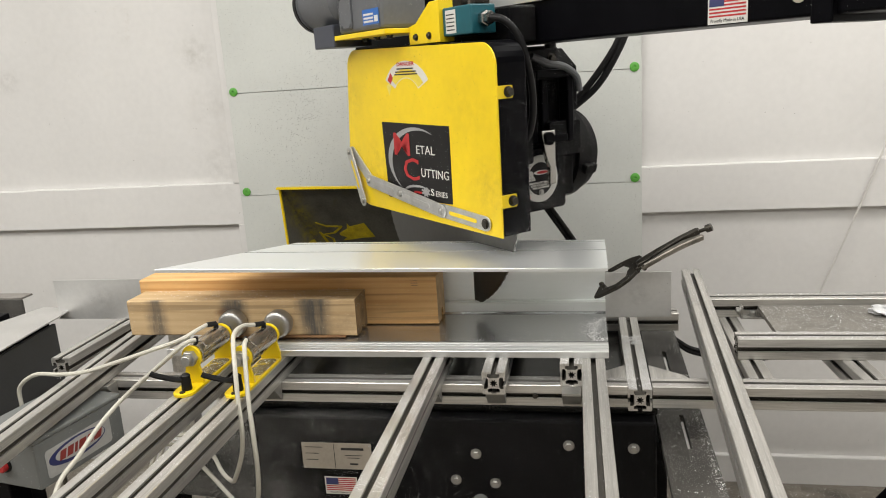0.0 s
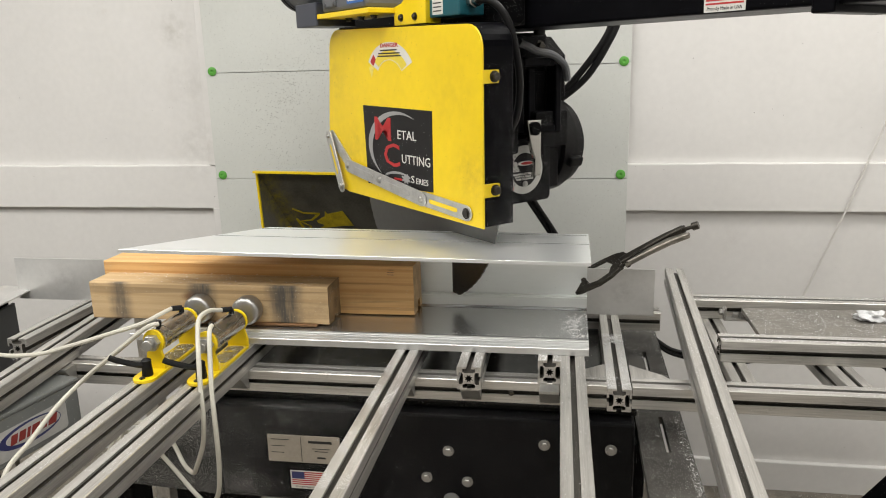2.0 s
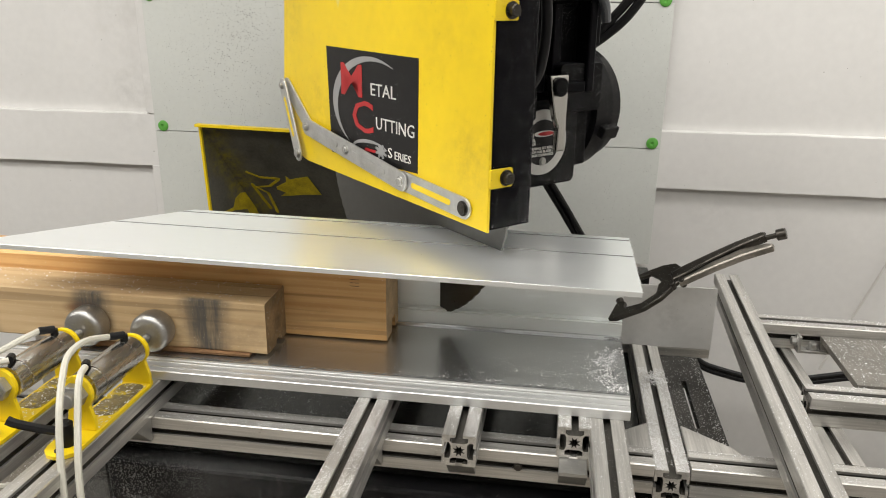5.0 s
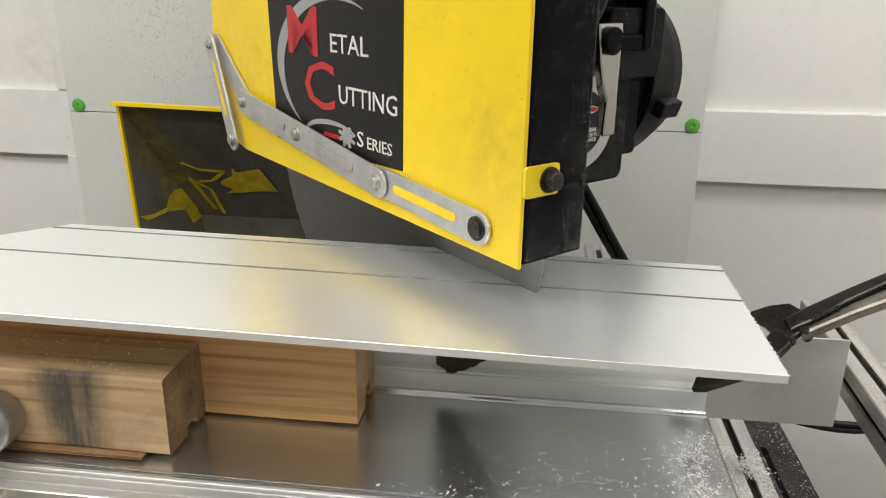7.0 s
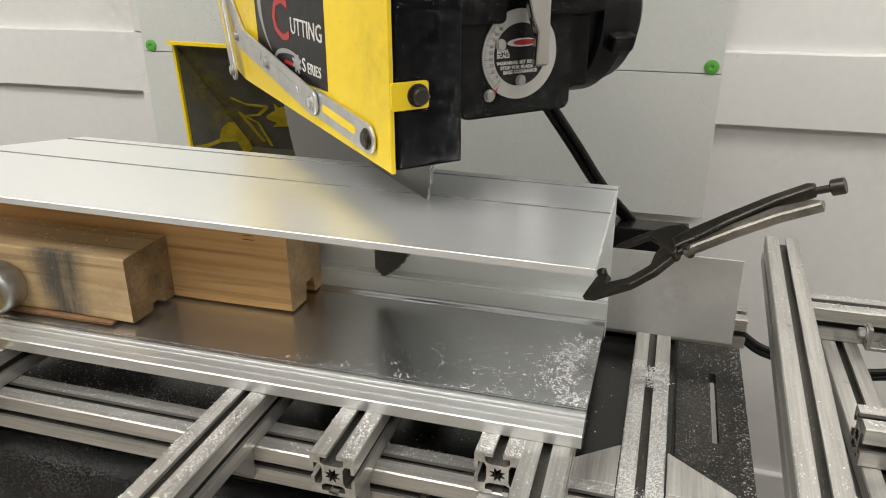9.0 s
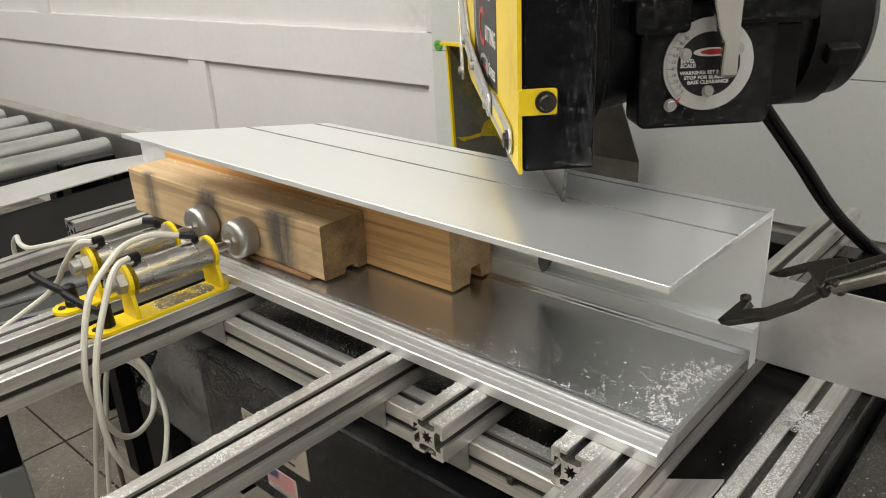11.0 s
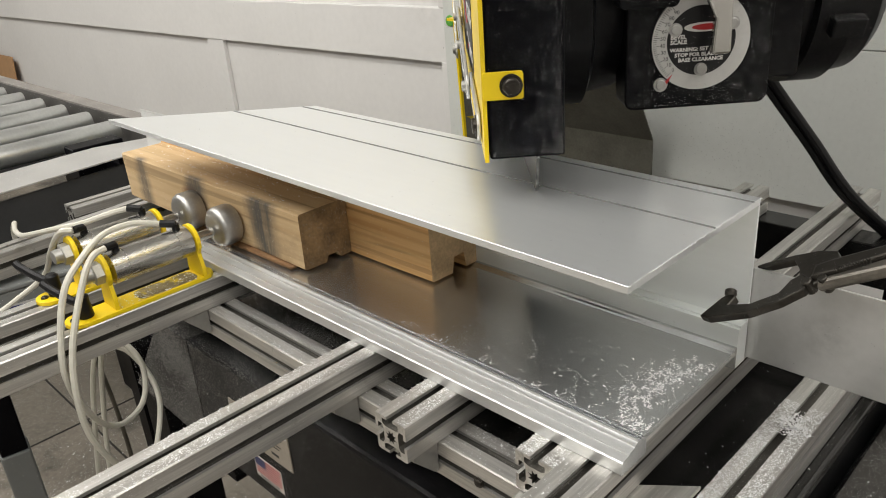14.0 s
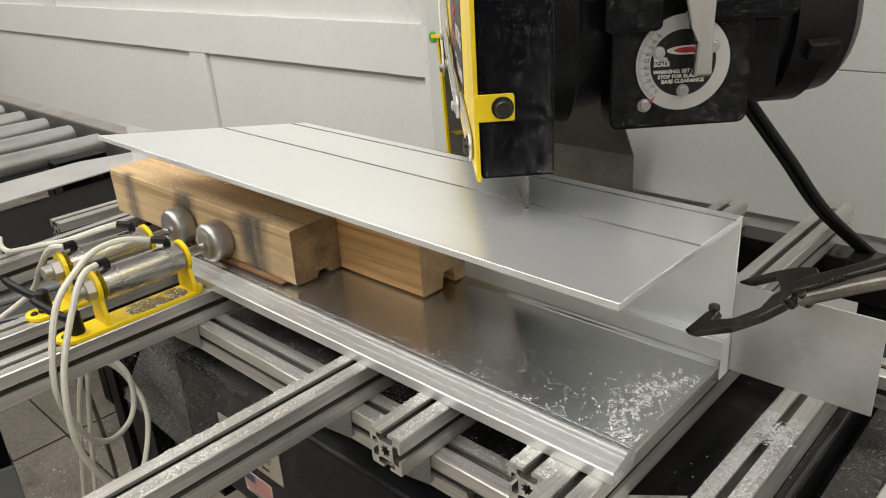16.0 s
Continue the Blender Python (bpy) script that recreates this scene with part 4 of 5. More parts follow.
# ---- roller conveyor ----
RAIL = mat("shaded_brown_grey_rail", (0.10, 0.095, 0.088), 0.5, 0.3, var=0.3, scale=14, fine=160, chips=0.14, chip_scale=300)
RAIL_TOP = mat("scuffed_rail_flange", (0.30, 0.28, 0.26), 0.5, 0.4, var=0.25, scale=14, fine=160, chips=0.16, chip_scale=300)
conv = thing("roller_conveyor", "steel roller conveyor with grey galvanised rollers", "roller conveyor", pose(0, 0, 0))
for n in range(14):
    x = -1.440 - 0.1835 * n
    r = part("roller", lathe([(0, 0.012), (0.002, 0.026), (0.006, 0.0285), (0.60, 0.0285), (0.604, 0.026), (0.606, 0.012)], pose(x, 0.130, 0.925, 90), 24), ROLLER, conv, smooth=True)
# brown-grey rails, coloured darker for the shaded gap at the roller ends
for y0, y1 in ((0.150, 0.156), (-0.478, -0.472)):
    part("side_rail", box(-4.1, -1.30, y0, y1, 0.855, 0.951, 0.001), RAIL, conv)
part("rail_flange", box(-4.1, -1.30, 0.150, 0.196, 0.952, 0.958, 0.001), RAIL_TOP, conv)
GALV = mat("bright_galvanised_strip", (0.58, 0.575, 0.56), 0.40, 0.6, var=0.10, scale=12, fine=150, bump=0.03, worn=(0.50, 0.49, 0.47), worn_amount=0.08, chips=0.22, chip_scale=260, chip_color=(0.88, 0.88, 0.87))
EDGE = lambda y: -1.086 - (y - 0.035) * 0.117
bm = prism([(EDGE(-0.47), -0.47), (EDGE(0.085), 0.085), (EDGE(0.085) - 0.095, 0.100), (EDGE(-0.2) - 0.165, -0.02), (EDGE(-0.47) - 0.150, -0.47)], 0.9435, 0.947, "z", bevel=0.0006)
part("end_strip", bm, GALV, conv, "bright galvanised strip sprinkled with chips")
for y in (-0.42, 0.03):
    part("strip_bracket", box(EDGE(y) - 0.11, EDGE(y) - 0.05, y - 0.012, y + 0.012, 0.900, 0.9430, 0.002), BLACK_CLEAN, conv)
    part("strip_arm", box(-1.34, EDGE(y) - 0.05, y - 0.012, y + 0.012, 0.865, 0.8995, 0.002), BLACK_CLEAN, conv)
web = part("end_web", prism([(EDGE(-0.47) - 0.030, -0.47), (EDGE(0.04) - 0.030, 0.04), (EDGE(0.04) - 0.038, 0.04), (EDGE(-0.47) - 0.038, -0.47)], 0.745, 0.9195, "z"), mat("dark_grey_paint", (0.050, 0.051, 0.052), 0.5, spec=0.3, var=0.15), conv, "dark grey painted steel end plate")
for ly in (-0.45, 0.10):
    for lx in (-1.75, -3.2):
        part("leg", box(lx - 0.03, lx + 0.03, ly - 0.03, ly + 0.03, 0, 0.854, 0.003), BLACK_CLEAN, conv)
# invented dark sheet, only there to make the roller gaps look shaded
part("gap_shade_sheet", box(-4.05, -1.36, -0.468, 0.146, 0.872, 0.876), mat("roller_gap_shade", (0.02, 0.02, 0.02), 0.95, spec=0.0, var=0.3), conv, "added dark sheet standing for the shade between the rollers")
part("end_post", box(-1.34, -1.2785, -0.05, 0.073, 0.0, 0.9395, 0.003), BLACK_CLEAN, conv)
sheet_card = part("cardboard_sheet", box(-0.45, 0.45, -0.006, 0.006, 0, 0.745, 0.001), CARD)
sheet_card.matrix_world = pose(-5.40, 0.85, 0.0, -5)
tagged(sheet_card, "large sheet of brown cardboard leaning on the wall", "cardboard")
for y0 in (-1.672, -3.4):
    tagged(part("floor_joint", box(y0 - 0.004, y0 + 0.004, -4.0, 0.93, 0.0002, 0.0012), JOINT), "dark joint in the concrete floor", "joint", kind="structure")
tagged(part("floor_joint", box(-6.8, 3.0, -0.105, -0.099, 0.0002, 0.0013), JOINT), "dark joint in the concrete floor", "joint", kind="structure")

# ---- chip chute on the wall side ----
chute = thing("chip_chute", "scuffed grey and yellow sheet metal chip chute behind the blade", "chip chute", pose(0, 0, 0.9))
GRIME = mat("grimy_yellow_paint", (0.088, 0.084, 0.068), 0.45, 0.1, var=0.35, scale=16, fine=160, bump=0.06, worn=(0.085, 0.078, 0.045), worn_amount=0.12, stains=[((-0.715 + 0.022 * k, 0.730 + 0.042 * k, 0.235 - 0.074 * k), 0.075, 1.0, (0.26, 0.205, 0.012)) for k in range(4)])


def sheet3(points, thick=0.003, bm=None):
    """A flat metal sheet with the corners given, thickened along its normal."""
    bm = bm or bmesh.new()
    P3 = [Vector(p) for p in points]
    n = (P3[1] - P3[0]).cross(P3[-1] - P3[0]).normalized() * thick
    lo, hi = [bm.verts.new(p) for p in P3], [bm.verts.new(p + n) for p in P3]
    k = len(P3)
    fs = [bm.faces.new(lo), bm.faces.new(hi[::-1])] + [bm.faces.new((lo[i], hi[i], hi[(i + 1) % k], lo[(i + 1) % k])) for i in range(k)]
    bmesh.ops.recalc_face_normals(bm, faces=fs)
    return bm


A, B, C0 = (-0.729, 0.718, 0.255), (-0.27, 0.718, 0.246), (-0.713, 0.718, -0.15)
D1, E1, F1 = (-0.649, 0.875, -0.020), (-0.27, 0.875, -0.020), (-0.640, 0.875, -0.15)
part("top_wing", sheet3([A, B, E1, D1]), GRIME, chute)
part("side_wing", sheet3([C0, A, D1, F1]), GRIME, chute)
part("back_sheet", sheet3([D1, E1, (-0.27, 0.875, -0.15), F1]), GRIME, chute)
part("top_rim", sheet3([(-0.733, 0.714, 0.2555), (-0.27, 0.714, 0.2455), (-0.27, 0.714, 0.252), (-0.733, 0.714, 0.262)], 0.02), YELLOW, chute, "yellow painted rim")
part("side_rim", sheet3([(-0.733, 0.714, 0.255), (-0.727, 0.714, 0.255), (-0.711, 0.714, -0.15), (-0.717, 0.714, -0.15)], 0.02), YELLOW, chute, "yellow painted rim")


def plane_of(p, q, r):
    """A frame on a sheet: origin p, x towards q, y down the sheet towards r, z out of its face."""
    p, q, r = Vector(p), Vector(q), Vector(r)
    u = (q - p).normalized()
    n = u.cross(r - p).normalized()
    v = n.cross(u)
    return Matrix.Translation(p) @ Matrix((u, v, n)).transposed().to_4x4()


TOP_FACE = plane_of(A, B, D1)
SIDE_FACE = plane_of(A, (A[0] + 0.0691, A[1] + 0.157, A[2]), C0)
OUT = -0.0012 if TOP_FACE.col[2].y > 0 else 0.0032
OUT2 = -0.0012 if SIDE_FACE.col[2].x < 0 else 0.0032
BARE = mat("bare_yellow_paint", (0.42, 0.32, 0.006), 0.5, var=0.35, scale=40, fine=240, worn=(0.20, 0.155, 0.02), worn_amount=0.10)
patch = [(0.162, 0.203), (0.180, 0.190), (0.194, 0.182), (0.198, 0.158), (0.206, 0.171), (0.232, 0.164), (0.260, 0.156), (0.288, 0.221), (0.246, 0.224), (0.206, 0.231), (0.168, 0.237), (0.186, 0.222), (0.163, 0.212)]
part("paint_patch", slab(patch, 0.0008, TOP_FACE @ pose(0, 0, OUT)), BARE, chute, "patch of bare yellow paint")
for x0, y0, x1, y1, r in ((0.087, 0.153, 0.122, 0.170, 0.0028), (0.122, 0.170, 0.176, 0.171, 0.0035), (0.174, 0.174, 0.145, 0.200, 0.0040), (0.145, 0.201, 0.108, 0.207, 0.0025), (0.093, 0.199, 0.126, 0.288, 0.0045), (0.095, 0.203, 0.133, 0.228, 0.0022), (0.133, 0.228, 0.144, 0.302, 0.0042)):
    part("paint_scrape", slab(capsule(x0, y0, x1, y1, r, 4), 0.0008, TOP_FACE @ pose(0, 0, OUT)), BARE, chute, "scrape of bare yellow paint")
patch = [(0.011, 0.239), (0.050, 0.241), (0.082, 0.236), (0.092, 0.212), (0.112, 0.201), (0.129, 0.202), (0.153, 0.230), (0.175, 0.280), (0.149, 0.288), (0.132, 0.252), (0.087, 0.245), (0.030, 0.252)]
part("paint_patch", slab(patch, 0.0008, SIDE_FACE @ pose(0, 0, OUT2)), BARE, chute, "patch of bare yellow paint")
part("stay", box(-0.60, -0.56, 0.880, 0.92, -0.12, -0.03), BLACK_CLEAN, chute)

# ---- locking pliers ----
PLIER = mat("worn_plier_steel", (0.27, 0.25, 0.22), 0.46, 0.95, var=0.35, scale=30, fine=200, bump=0.08, worn=(0.15, 0.135, 0.115), worn_amount=0.12)
pl = thing("locking_pliers", "worn steel locking C-clamp pliers gripping the channel and fence", "locking pliers", pose(0, 0, 0))


JAWS = Matrix.Translation((0.291, 0.004, 0.989)) @ Matrix(((0.8550, 0.1030, 0.5082), (-0.2559, 0.9362, 0.2408), (-0.4510, -0.3360, 0.8269))).transposed().to_4x4()


def forged(name, outline, thick, material, parent, lift=0.0, bevel=0.0016, label=""):
    """A forged plate in the plane of the jaws, with its edges rounded."""
    bm = prism(outline, lift - thick / 2, lift + thick / 2, "z", bevel=bevel)
    bm.transform(JAWS)
    return part(name, bm, material, parent, label)


forged("front_jaw", [(0.0, 0.003), (0.010, -0.004), (0.055, -0.0125), (0.086, -0.0085), (0.109, 0.001), (0.114, 0.014), (0.105, 0.027), (0.094, 0.022), (0.084, 0.006), (0.056, 0.001), (0.030, 0.009), (0.036, 0.020), (0.031, 0.029), (0.020, 0.024)], 0.009, DARK_STEEL, pl)
part("jaw_pad", lathe([(0, 0.004), (0.003, 0.006), (0.007, 0.006)], JAWS @ Matrix.Translation((0.029, 0.024, 0.002)) @ Matrix.Rotation(radians(-72), 4, "X"), 14), DARK_STEEL, pl)
forged("rear_jaw", [(0.050, 0.0665), (0.060, 0.0675), (0.092, 0.0655), (0.117, 0.0605), (0.135, 0.051), (0.141, 0.032), (0.128, 0.010), (0.112, 0.006), (0.101, 0.024), (0.099, 0.040), (0.092, 0.0555), (0.066, 0.0585)], 0.0075, DARK_STEEL, pl, -0.001)
fixed = forged("fixed_handle", [(0.116, 0.012), (0.118, 0.030), (0.138, 0.032), (0.186, 0.0305), (0.229, 0.0275), (0.266, 0.0215), (0.272, 0.016), (0.268, 0.008), (0.230, 0.013), (0.180, 0.014), (0.140, 0.011)], 0.015, DARK_STEEL, pl, 0.001, 0.003)
sc = part("adjusting_screw", rod(JAWS @ Vector((0.264, 0.014, 0)), JAWS @ Vector((0.286, 0.005, 0)), 0.0042, seg=12), DARK_STEEL, pl)
part("knob", rod(JAWS @ Vector((0.283, 0.0065, 0)), JAWS @ Vector((0.296, 0.001, 0)), 0.0088, seg=14, bevel=0.001), DARK_STEEL, sc, smooth=True)
forged("lever_handle", [(0.122, 0.001), (0.124, 0.010), (0.140, 0.0105), (0.180, 0.0125), (0.226, 0.0095), (0.262, -0.0045), (0.270, -0.012), (0.266, -0.0195), (0.224, -0.0085), (0.179, -0.0025), (0.140, 0.0)], 0.0125, PLIER, pl, 0.0005, 0.004, "bare worn steel release lever")
part("pivot", rod(JAWS @ Vector((0.112, 0.010, -0.0075)), JAWS @ Vector((0.112, 0.010, 0.0072)), 0.0055, seg=14, bevel=0.001), DARK_STEEL, pl)
part("link_pivot", rod(JAWS @ Vector((0.128, 0.006, -0.0085)), JAWS @ Vector((0.128, 0.006, 0.0085)), 0.0048, seg=12, bevel=0.001), DARK_STEEL, pl)
spring = [JAWS @ Vector((0.140 + 0.030 * k / 60, 0.0115 + 0.0028 * math.cos(k * 1.05), 0.0080 + 0.0028 * math.sin(k * 1.05))) for k in range(61)]
part("spring", hose(spring, 0.0007, 5, 2), DARK_STEEL, pl, "thin coil spring between the handles")

# ---- saw head ----
SAW = 0.145
R2 = math.sqrt(0.5)
SAW_POSE = pose(0.003 + SAW * R2, -0.002 - SAW * R2, 1.157, 0, 0, -45)
saw = thing("radial_arm_saw", "yellow and black radial arm metal cutting saw with linked guard arms", "saw", SAW_POSE)


def arc(cx, cz, r, a0, a1, n=6):
    return [(cx + r * math.cos(radians(a0 + (a1 - a0) * i / n)), cz + r * math.sin(radians(a0 + (a1 - a0) * i / n))) for i in range(n + 1)]


GUARD = [(0, 0), *arc(-0.045, 0.355, 0.047, 0, 88), *arc(-0.575, 0.368, 0.047, 88, 172), (-0.650, 0.150), (-0.613, 0.020), (-0.56, 0.010)]
GUARD_YELLOW = mat("scuffed_yellow_enamel", (0.80, 0.58, 0.008), 0.36, var=0.06, scale=8, fine=60, bump=0.03, worn=(0.66, 0.46, 0.012), worn_amount=0.08, chips=0.12, chip_scale=150, chip_color=(0.28, 0.20, 0.03), side=0.6, stains=[((-0.04, 0, 0.10), 0.10, 0.5, (0.42, 0.29, 0.02)), ((-0.09, 0, 0.26), 0.12, 0.3, (0.46, 0.32, 0.02)), ((-0.62, 0, 0.30), 0.12, 0.45, (0.42, 0.29, 0.02)), ((-0.30, 0, 0.41), 0.14, 0.35, (0.46, 0.32, 0.02)), ((-0.50, 0, 0.12), 0.10, 0.4, (0.40, 0.28, 0.02))])
guard = part("guard", prism(GUARD, -0.0045, 0, "y", bevel=0.0006), GUARD_YELLOW, saw, "bright yellow enamelled guard plate")
part("blade_case", prism([(x * 0.994 - 0.001, z + 0.003) for x, z in GUARD], 0.0005, 0.077, "y", bevel=0.003), BLACK_CLEAN, saw, "black painted blade case sprinkled with chips")
blade = bmesh.new()
teeth = []
for i in range(240):
    a = 2 * math.pi * i / 240
    r = 0.272 if i % 3 else 0.2702
    teeth.append((-0.284 + r * math.cos(a), 0.053 + r * math.sin(a)))
prism(teeth, 0.0493, 0.0527, "y", blade)
part("blade", blade, BLADE, saw, "thin bright steel saw blade")
part("arbor_flange", lathe([(0, 0.045), (0.012, 0.040), (0.014, 0.02)], pose(-0.284, 0.0490, 0.053, 90), 32), ZINC, saw, smooth=True)
for z0, z1 in ((0.064, 0.091), (0.288, 0.314)):
    tab = part("tab", prism(round_rect(-0.004, z0, 0.036, z1, 0.003), 0.0008, 0.0042, "x"), YELLOW, saw)
    bolt_head((0.0044, 0.024, (z0 + z1) / 2), (1, 0, 0), 0.0085, 0.010, tab, DARK_STEEL, socket=True)

# decals on the guard
GM = pose(0, -0.0047, 0, 90)
logo = part("logo_decal", slab([(-0.463, 0.234), (-0.170, 0.230), (-0.173, 0.054), (-0.455, 0.044)], 0.0004, GM), DECAL_BLACK, guard, "black decal with red and white lettering")


def swoosh(cx, cz, rx, rz, a0, a1, w0, w1, material, lift=0.0005):
    """A crescent stroke that is thick in the middle."""
    n = 22
    outer, inner = [], []
    for i in range(n + 1):
        t = i / n
        a = radians(a0 + (a1 - a0) * t)
        w = w0 + (w1 - w0) * math.sin(math.pi * t)
        outer.append((cx + rx * math.cos(a), cz + rz * math.sin(a)))
        inner.append((cx + (rx - w) * math.cos(a), cz + (rz - w * 0.6) * math.sin(a)))
    part("swoosh", slab(outer + inner[::-1], 0.0003, GM @ pose(0, 0, lift)), material, guard)


swoosh(-0.315, 0.142, 0.128, 0.082, 55, 235, 0.001, 0.022, SILVER)
swoosh(-0.315, 0.066, 0.062, 0.020, 30, 200, 0.001, 0.010, SILVER)
for text, size, x, z, material, st in (("M", 0.078, -0.418, 0.155, RED, 1.42), ("ETAL", 0.029, -0.313, 0.162, LABEL, 1.22), ("C", 0.076, -0.378, 0.097, RED, 1.45), ("UTTING", 0.029, -0.297, 0.108, LABEL, 1.10), ("S", 0.024, -0.260, 0.066, LABEL, 1.35), ("ERIES", 0.0185, -0.240, 0.066, LABEL, 1.15)):
    lettering(text, size, GM @ pose(x, z, 0.0007), material, guard, stretch=st, bold=0.0004 if material == RED else 0.0)
part("print_bar", slab([(-0.335, 0.066), (-0.30, 0.066), (-0.296, 0.071), (-0.331, 0.071)], 0.0003, GM @ pose(0, 0, 0.0006)), RED, guard)
swirl = [((0.0125 if i % 3 else 0.007) * math.cos(2 * math.pi * i / 24) * 1.5 - 0.281, (0.0125 if i % 3 else 0.007) * math.sin(2 * math.pi * i / 24) + 0.072) for i in range(24)]
part("blade_emblem", slab(swirl, 0.0003, GM @ pose(0, 0, 0.0006)), SILVER, guard)


def ring(cx, cz, r0, r1, a0, a1, sx=1.0, n=20):
    return [(cx + sx * r1 * math.cos(radians(a0 + (a1 - a0) * i / n)), cz + r1 * math.sin(radians(a0 + (a1 - a0) * i / n))) for i in range(n + 1)] + [(cx + sx * r0 * math.cos(radians(a1 + (a0 - a1) * i / n)), cz + r0 * math.sin(radians(a1 + (a0 - a1) * i / n))) for i in range(n + 1)]


warn = part("warning_sticker", slab(ring(-0.335, 0.292, 0.046, 0.086, 28, 150, 1.25), 0.0003, GM), LABEL, guard, "arched white and yellow danger sticker")
part("sticker_band", slab(ring(-0.335, 0.292, 0.0475, 0.068, 30, 140, 1.25), 0.0002, GM @ pose(0, 0, 0.0003)), mat("pale_yellow_print", (0.72, 0.58, 0.06), 0.45), warn)
part("sticker_mark", slab([(-0.418, 0.335), (-0.402, 0.352), (-0.392, 0.340), (-0.405, 0.326)], 0.0002, GM @ pose(0, 0, 0.0004)), RED, warn)
part("sticker_tail", slab([(-0.425, 0.322), (-0.398, 0.333), (-0.415, 0.298)], 0.0003, GM), mat("straw_print", (0.75, 0.62, 0.15), 0.45), warn)
lettering("DANGER", 0.0125, GM @ pose(-0.333, 0.3665, 0.0005), RED, warn, align="CENTER", stretch=1.5, bold=0.0003)
for k, (a, b, z) in enumerate(((-0.372, -0.300, 0.3585), (-0.380, -0.288, 0.3515), (-0.384, -0.284, 0.3455))):
    part("print_bar", slab(rect(a, z, b, z + 0.003), 0.0002, GM @ pose(0, 0, 0.0006)), INK, warn)

# linked arms of the lower guard
ARM_MAT = mat("cast_grey_links", (0.55, 0.55, 0.54), 0.36, 0.75, var=0.14, scale=40, fine=200, bump=0.15, chips=0.22, chip_scale=420)


def link(x0, z0, x1, z1, r, y, thick, slot=None):
    outer = capsule(x0, z0, x1, z1, r)
    lk = part("guard_link", prism(outer, y - thick, y, "y", bevel=0.0012), ARM_MAT, saw)
    if slot:
        part("slot", prism(capsule(*slot, r * 0.28, 5), y - thick - 0.0004, y - thick, "y"), YELLOW, lk, "yellow guard seen through the link's slot")
    return lk


link(-0.050, 0.026, -0.209, 0.036, 0.0165, -0.0055, 0.004, (-0.085, 0.028, -0.18, 0.034))
l2 = link(-0.209, 0.036, -0.540, 0.080, 0.0165, -0.0105, 0.004)
part("rib", prism(capsule(-0.26, 0.043, -0.36, 0.056, 0.0055), -0.0162, -0.0148, "y", bevel=0.0006), ARM_MAT, l2)
part("rib", prism(capsule(-0.42, 0.065, -0.50, 0.075, 0.0055), -0.0162, -0.0148, "y", bevel=0.0006), ARM_MAT, l2)
link(-0.540, 0.080, -0.628, 0.150, 0.0150, -0.0055, 0.004)
link(-0.628, 0.150, -0.572, 0.022, 0.0140, -0.0155, 0.004, (-0.618, 0.125, -0.588, 0.058))
for x, z, y, r in ((-0.050, 0.026, -0.0096, 0.0085), (-0.209, 0.036, -0.0148, 0.0065), (-0.385, 0.060, -0.0148, 0.0065), (-0.540, 0.080, -0.0148, 0.006), (-0.572, 0.024, -0.0196, 0.0075), (-0.628, 0.150, -0.0196, 0.005)):
    bolt_head((x, y, z), (0, -1, 0), r, 0.005, saw, ZINC if x < -0.06 else DARK_STEEL, "pivot_bolt", socket=True)

# motor, yoke and bevel dial
motor = part("motor", lathe([(0, 0.09), (0.004, 0.106), (0.02, 0.110), (0.10, 0.112), (0.102, 0.117), (0.118, 0.117), (0.12, 0.112), (0.200, 0.112), (0.202, 0.125), (0.245, 0.125), (0.249, 0.116), (0.280, 0.112), (0.294, 0.099), (0.300, 0.076)], pose(-0.31, 0.205, 0.118, -90), 44), DRUM, saw, "black cast motor drum with stepped end bells", smooth=True)
for k in range(4):
    a = radians(20 + 90 * k)
    part("lug", box(-0.012, 0.012, -0.02, 0.02, -0.008, 0.010, 0.003, None, pose(-0.31, 0.44, 0.125) @ Matrix.Rotation(a, 4, "Y") @ pose(0, 0, 0.132)), DRUM, motor)
part("gearbox", lathe([(0, 0.128), (0.004, 0.132), (0.06, 0.132), (0.066, 0.118), (0.10, 0.112), (0.13, 0.100)], pose(-0.31, 0.078, 0.115, -90), 40), DRUM, saw, smooth=True)
hous = part("dial_bracket", prism(round_rect(0.178, -0.004, 0.352, 0.150, 0.012), -0.235, -0.182, "x", bevel=0.002), BLACK_SPECK, saw, "black cast bracket behind the bevel dial")
part("bracket_boss", prism(round_rect(0.165, 0.118, 0.235, 0.205, 0.008), -0.225, -0.165, "x", bevel=0.002), BLACK_SPECK, saw)
part("bracket_boss", prism(round_rect(0.295, 0.125, 0.40, 0.21, 0.008), -0.235, -0.172, "x", bevel=0.002), BLACK_SPECK, saw)
part("side_clamp", prism(round_rect(0.345, 0.022, 0.392, 0.120, 0.006), -0.24, -0.195, "x", bevel=0.002), BLACK_SPECK, saw)
DM = pose(-0.1818, 0.266, 0.076, 90, 0, 90)
dial = part("bevel_dial", slab([(0.058 * math.cos(a), 0.058 * math.sin(a)) for a in [2 * math.pi * i / 64 for i in range(64)]], 0.0022, DM), mat("satin_aluminium_dial", (0.47, 0.465, 0.445), 0.45, 0.35, var=0.10, chips=0.16, chip_scale=700, chip_color=(0.15, 0.15, 0.14)), saw, "round satin bevel scale dial with black centre")
part("dial_face", slab([(0.0405 * math.cos(a), 0.0405 * math.sin(a)) for a in [2 * math.pi * i / 64 for i in range(64)]], 0.0006, DM @ pose(0, 0, 0.0022)), DECAL_BLACK, dial)
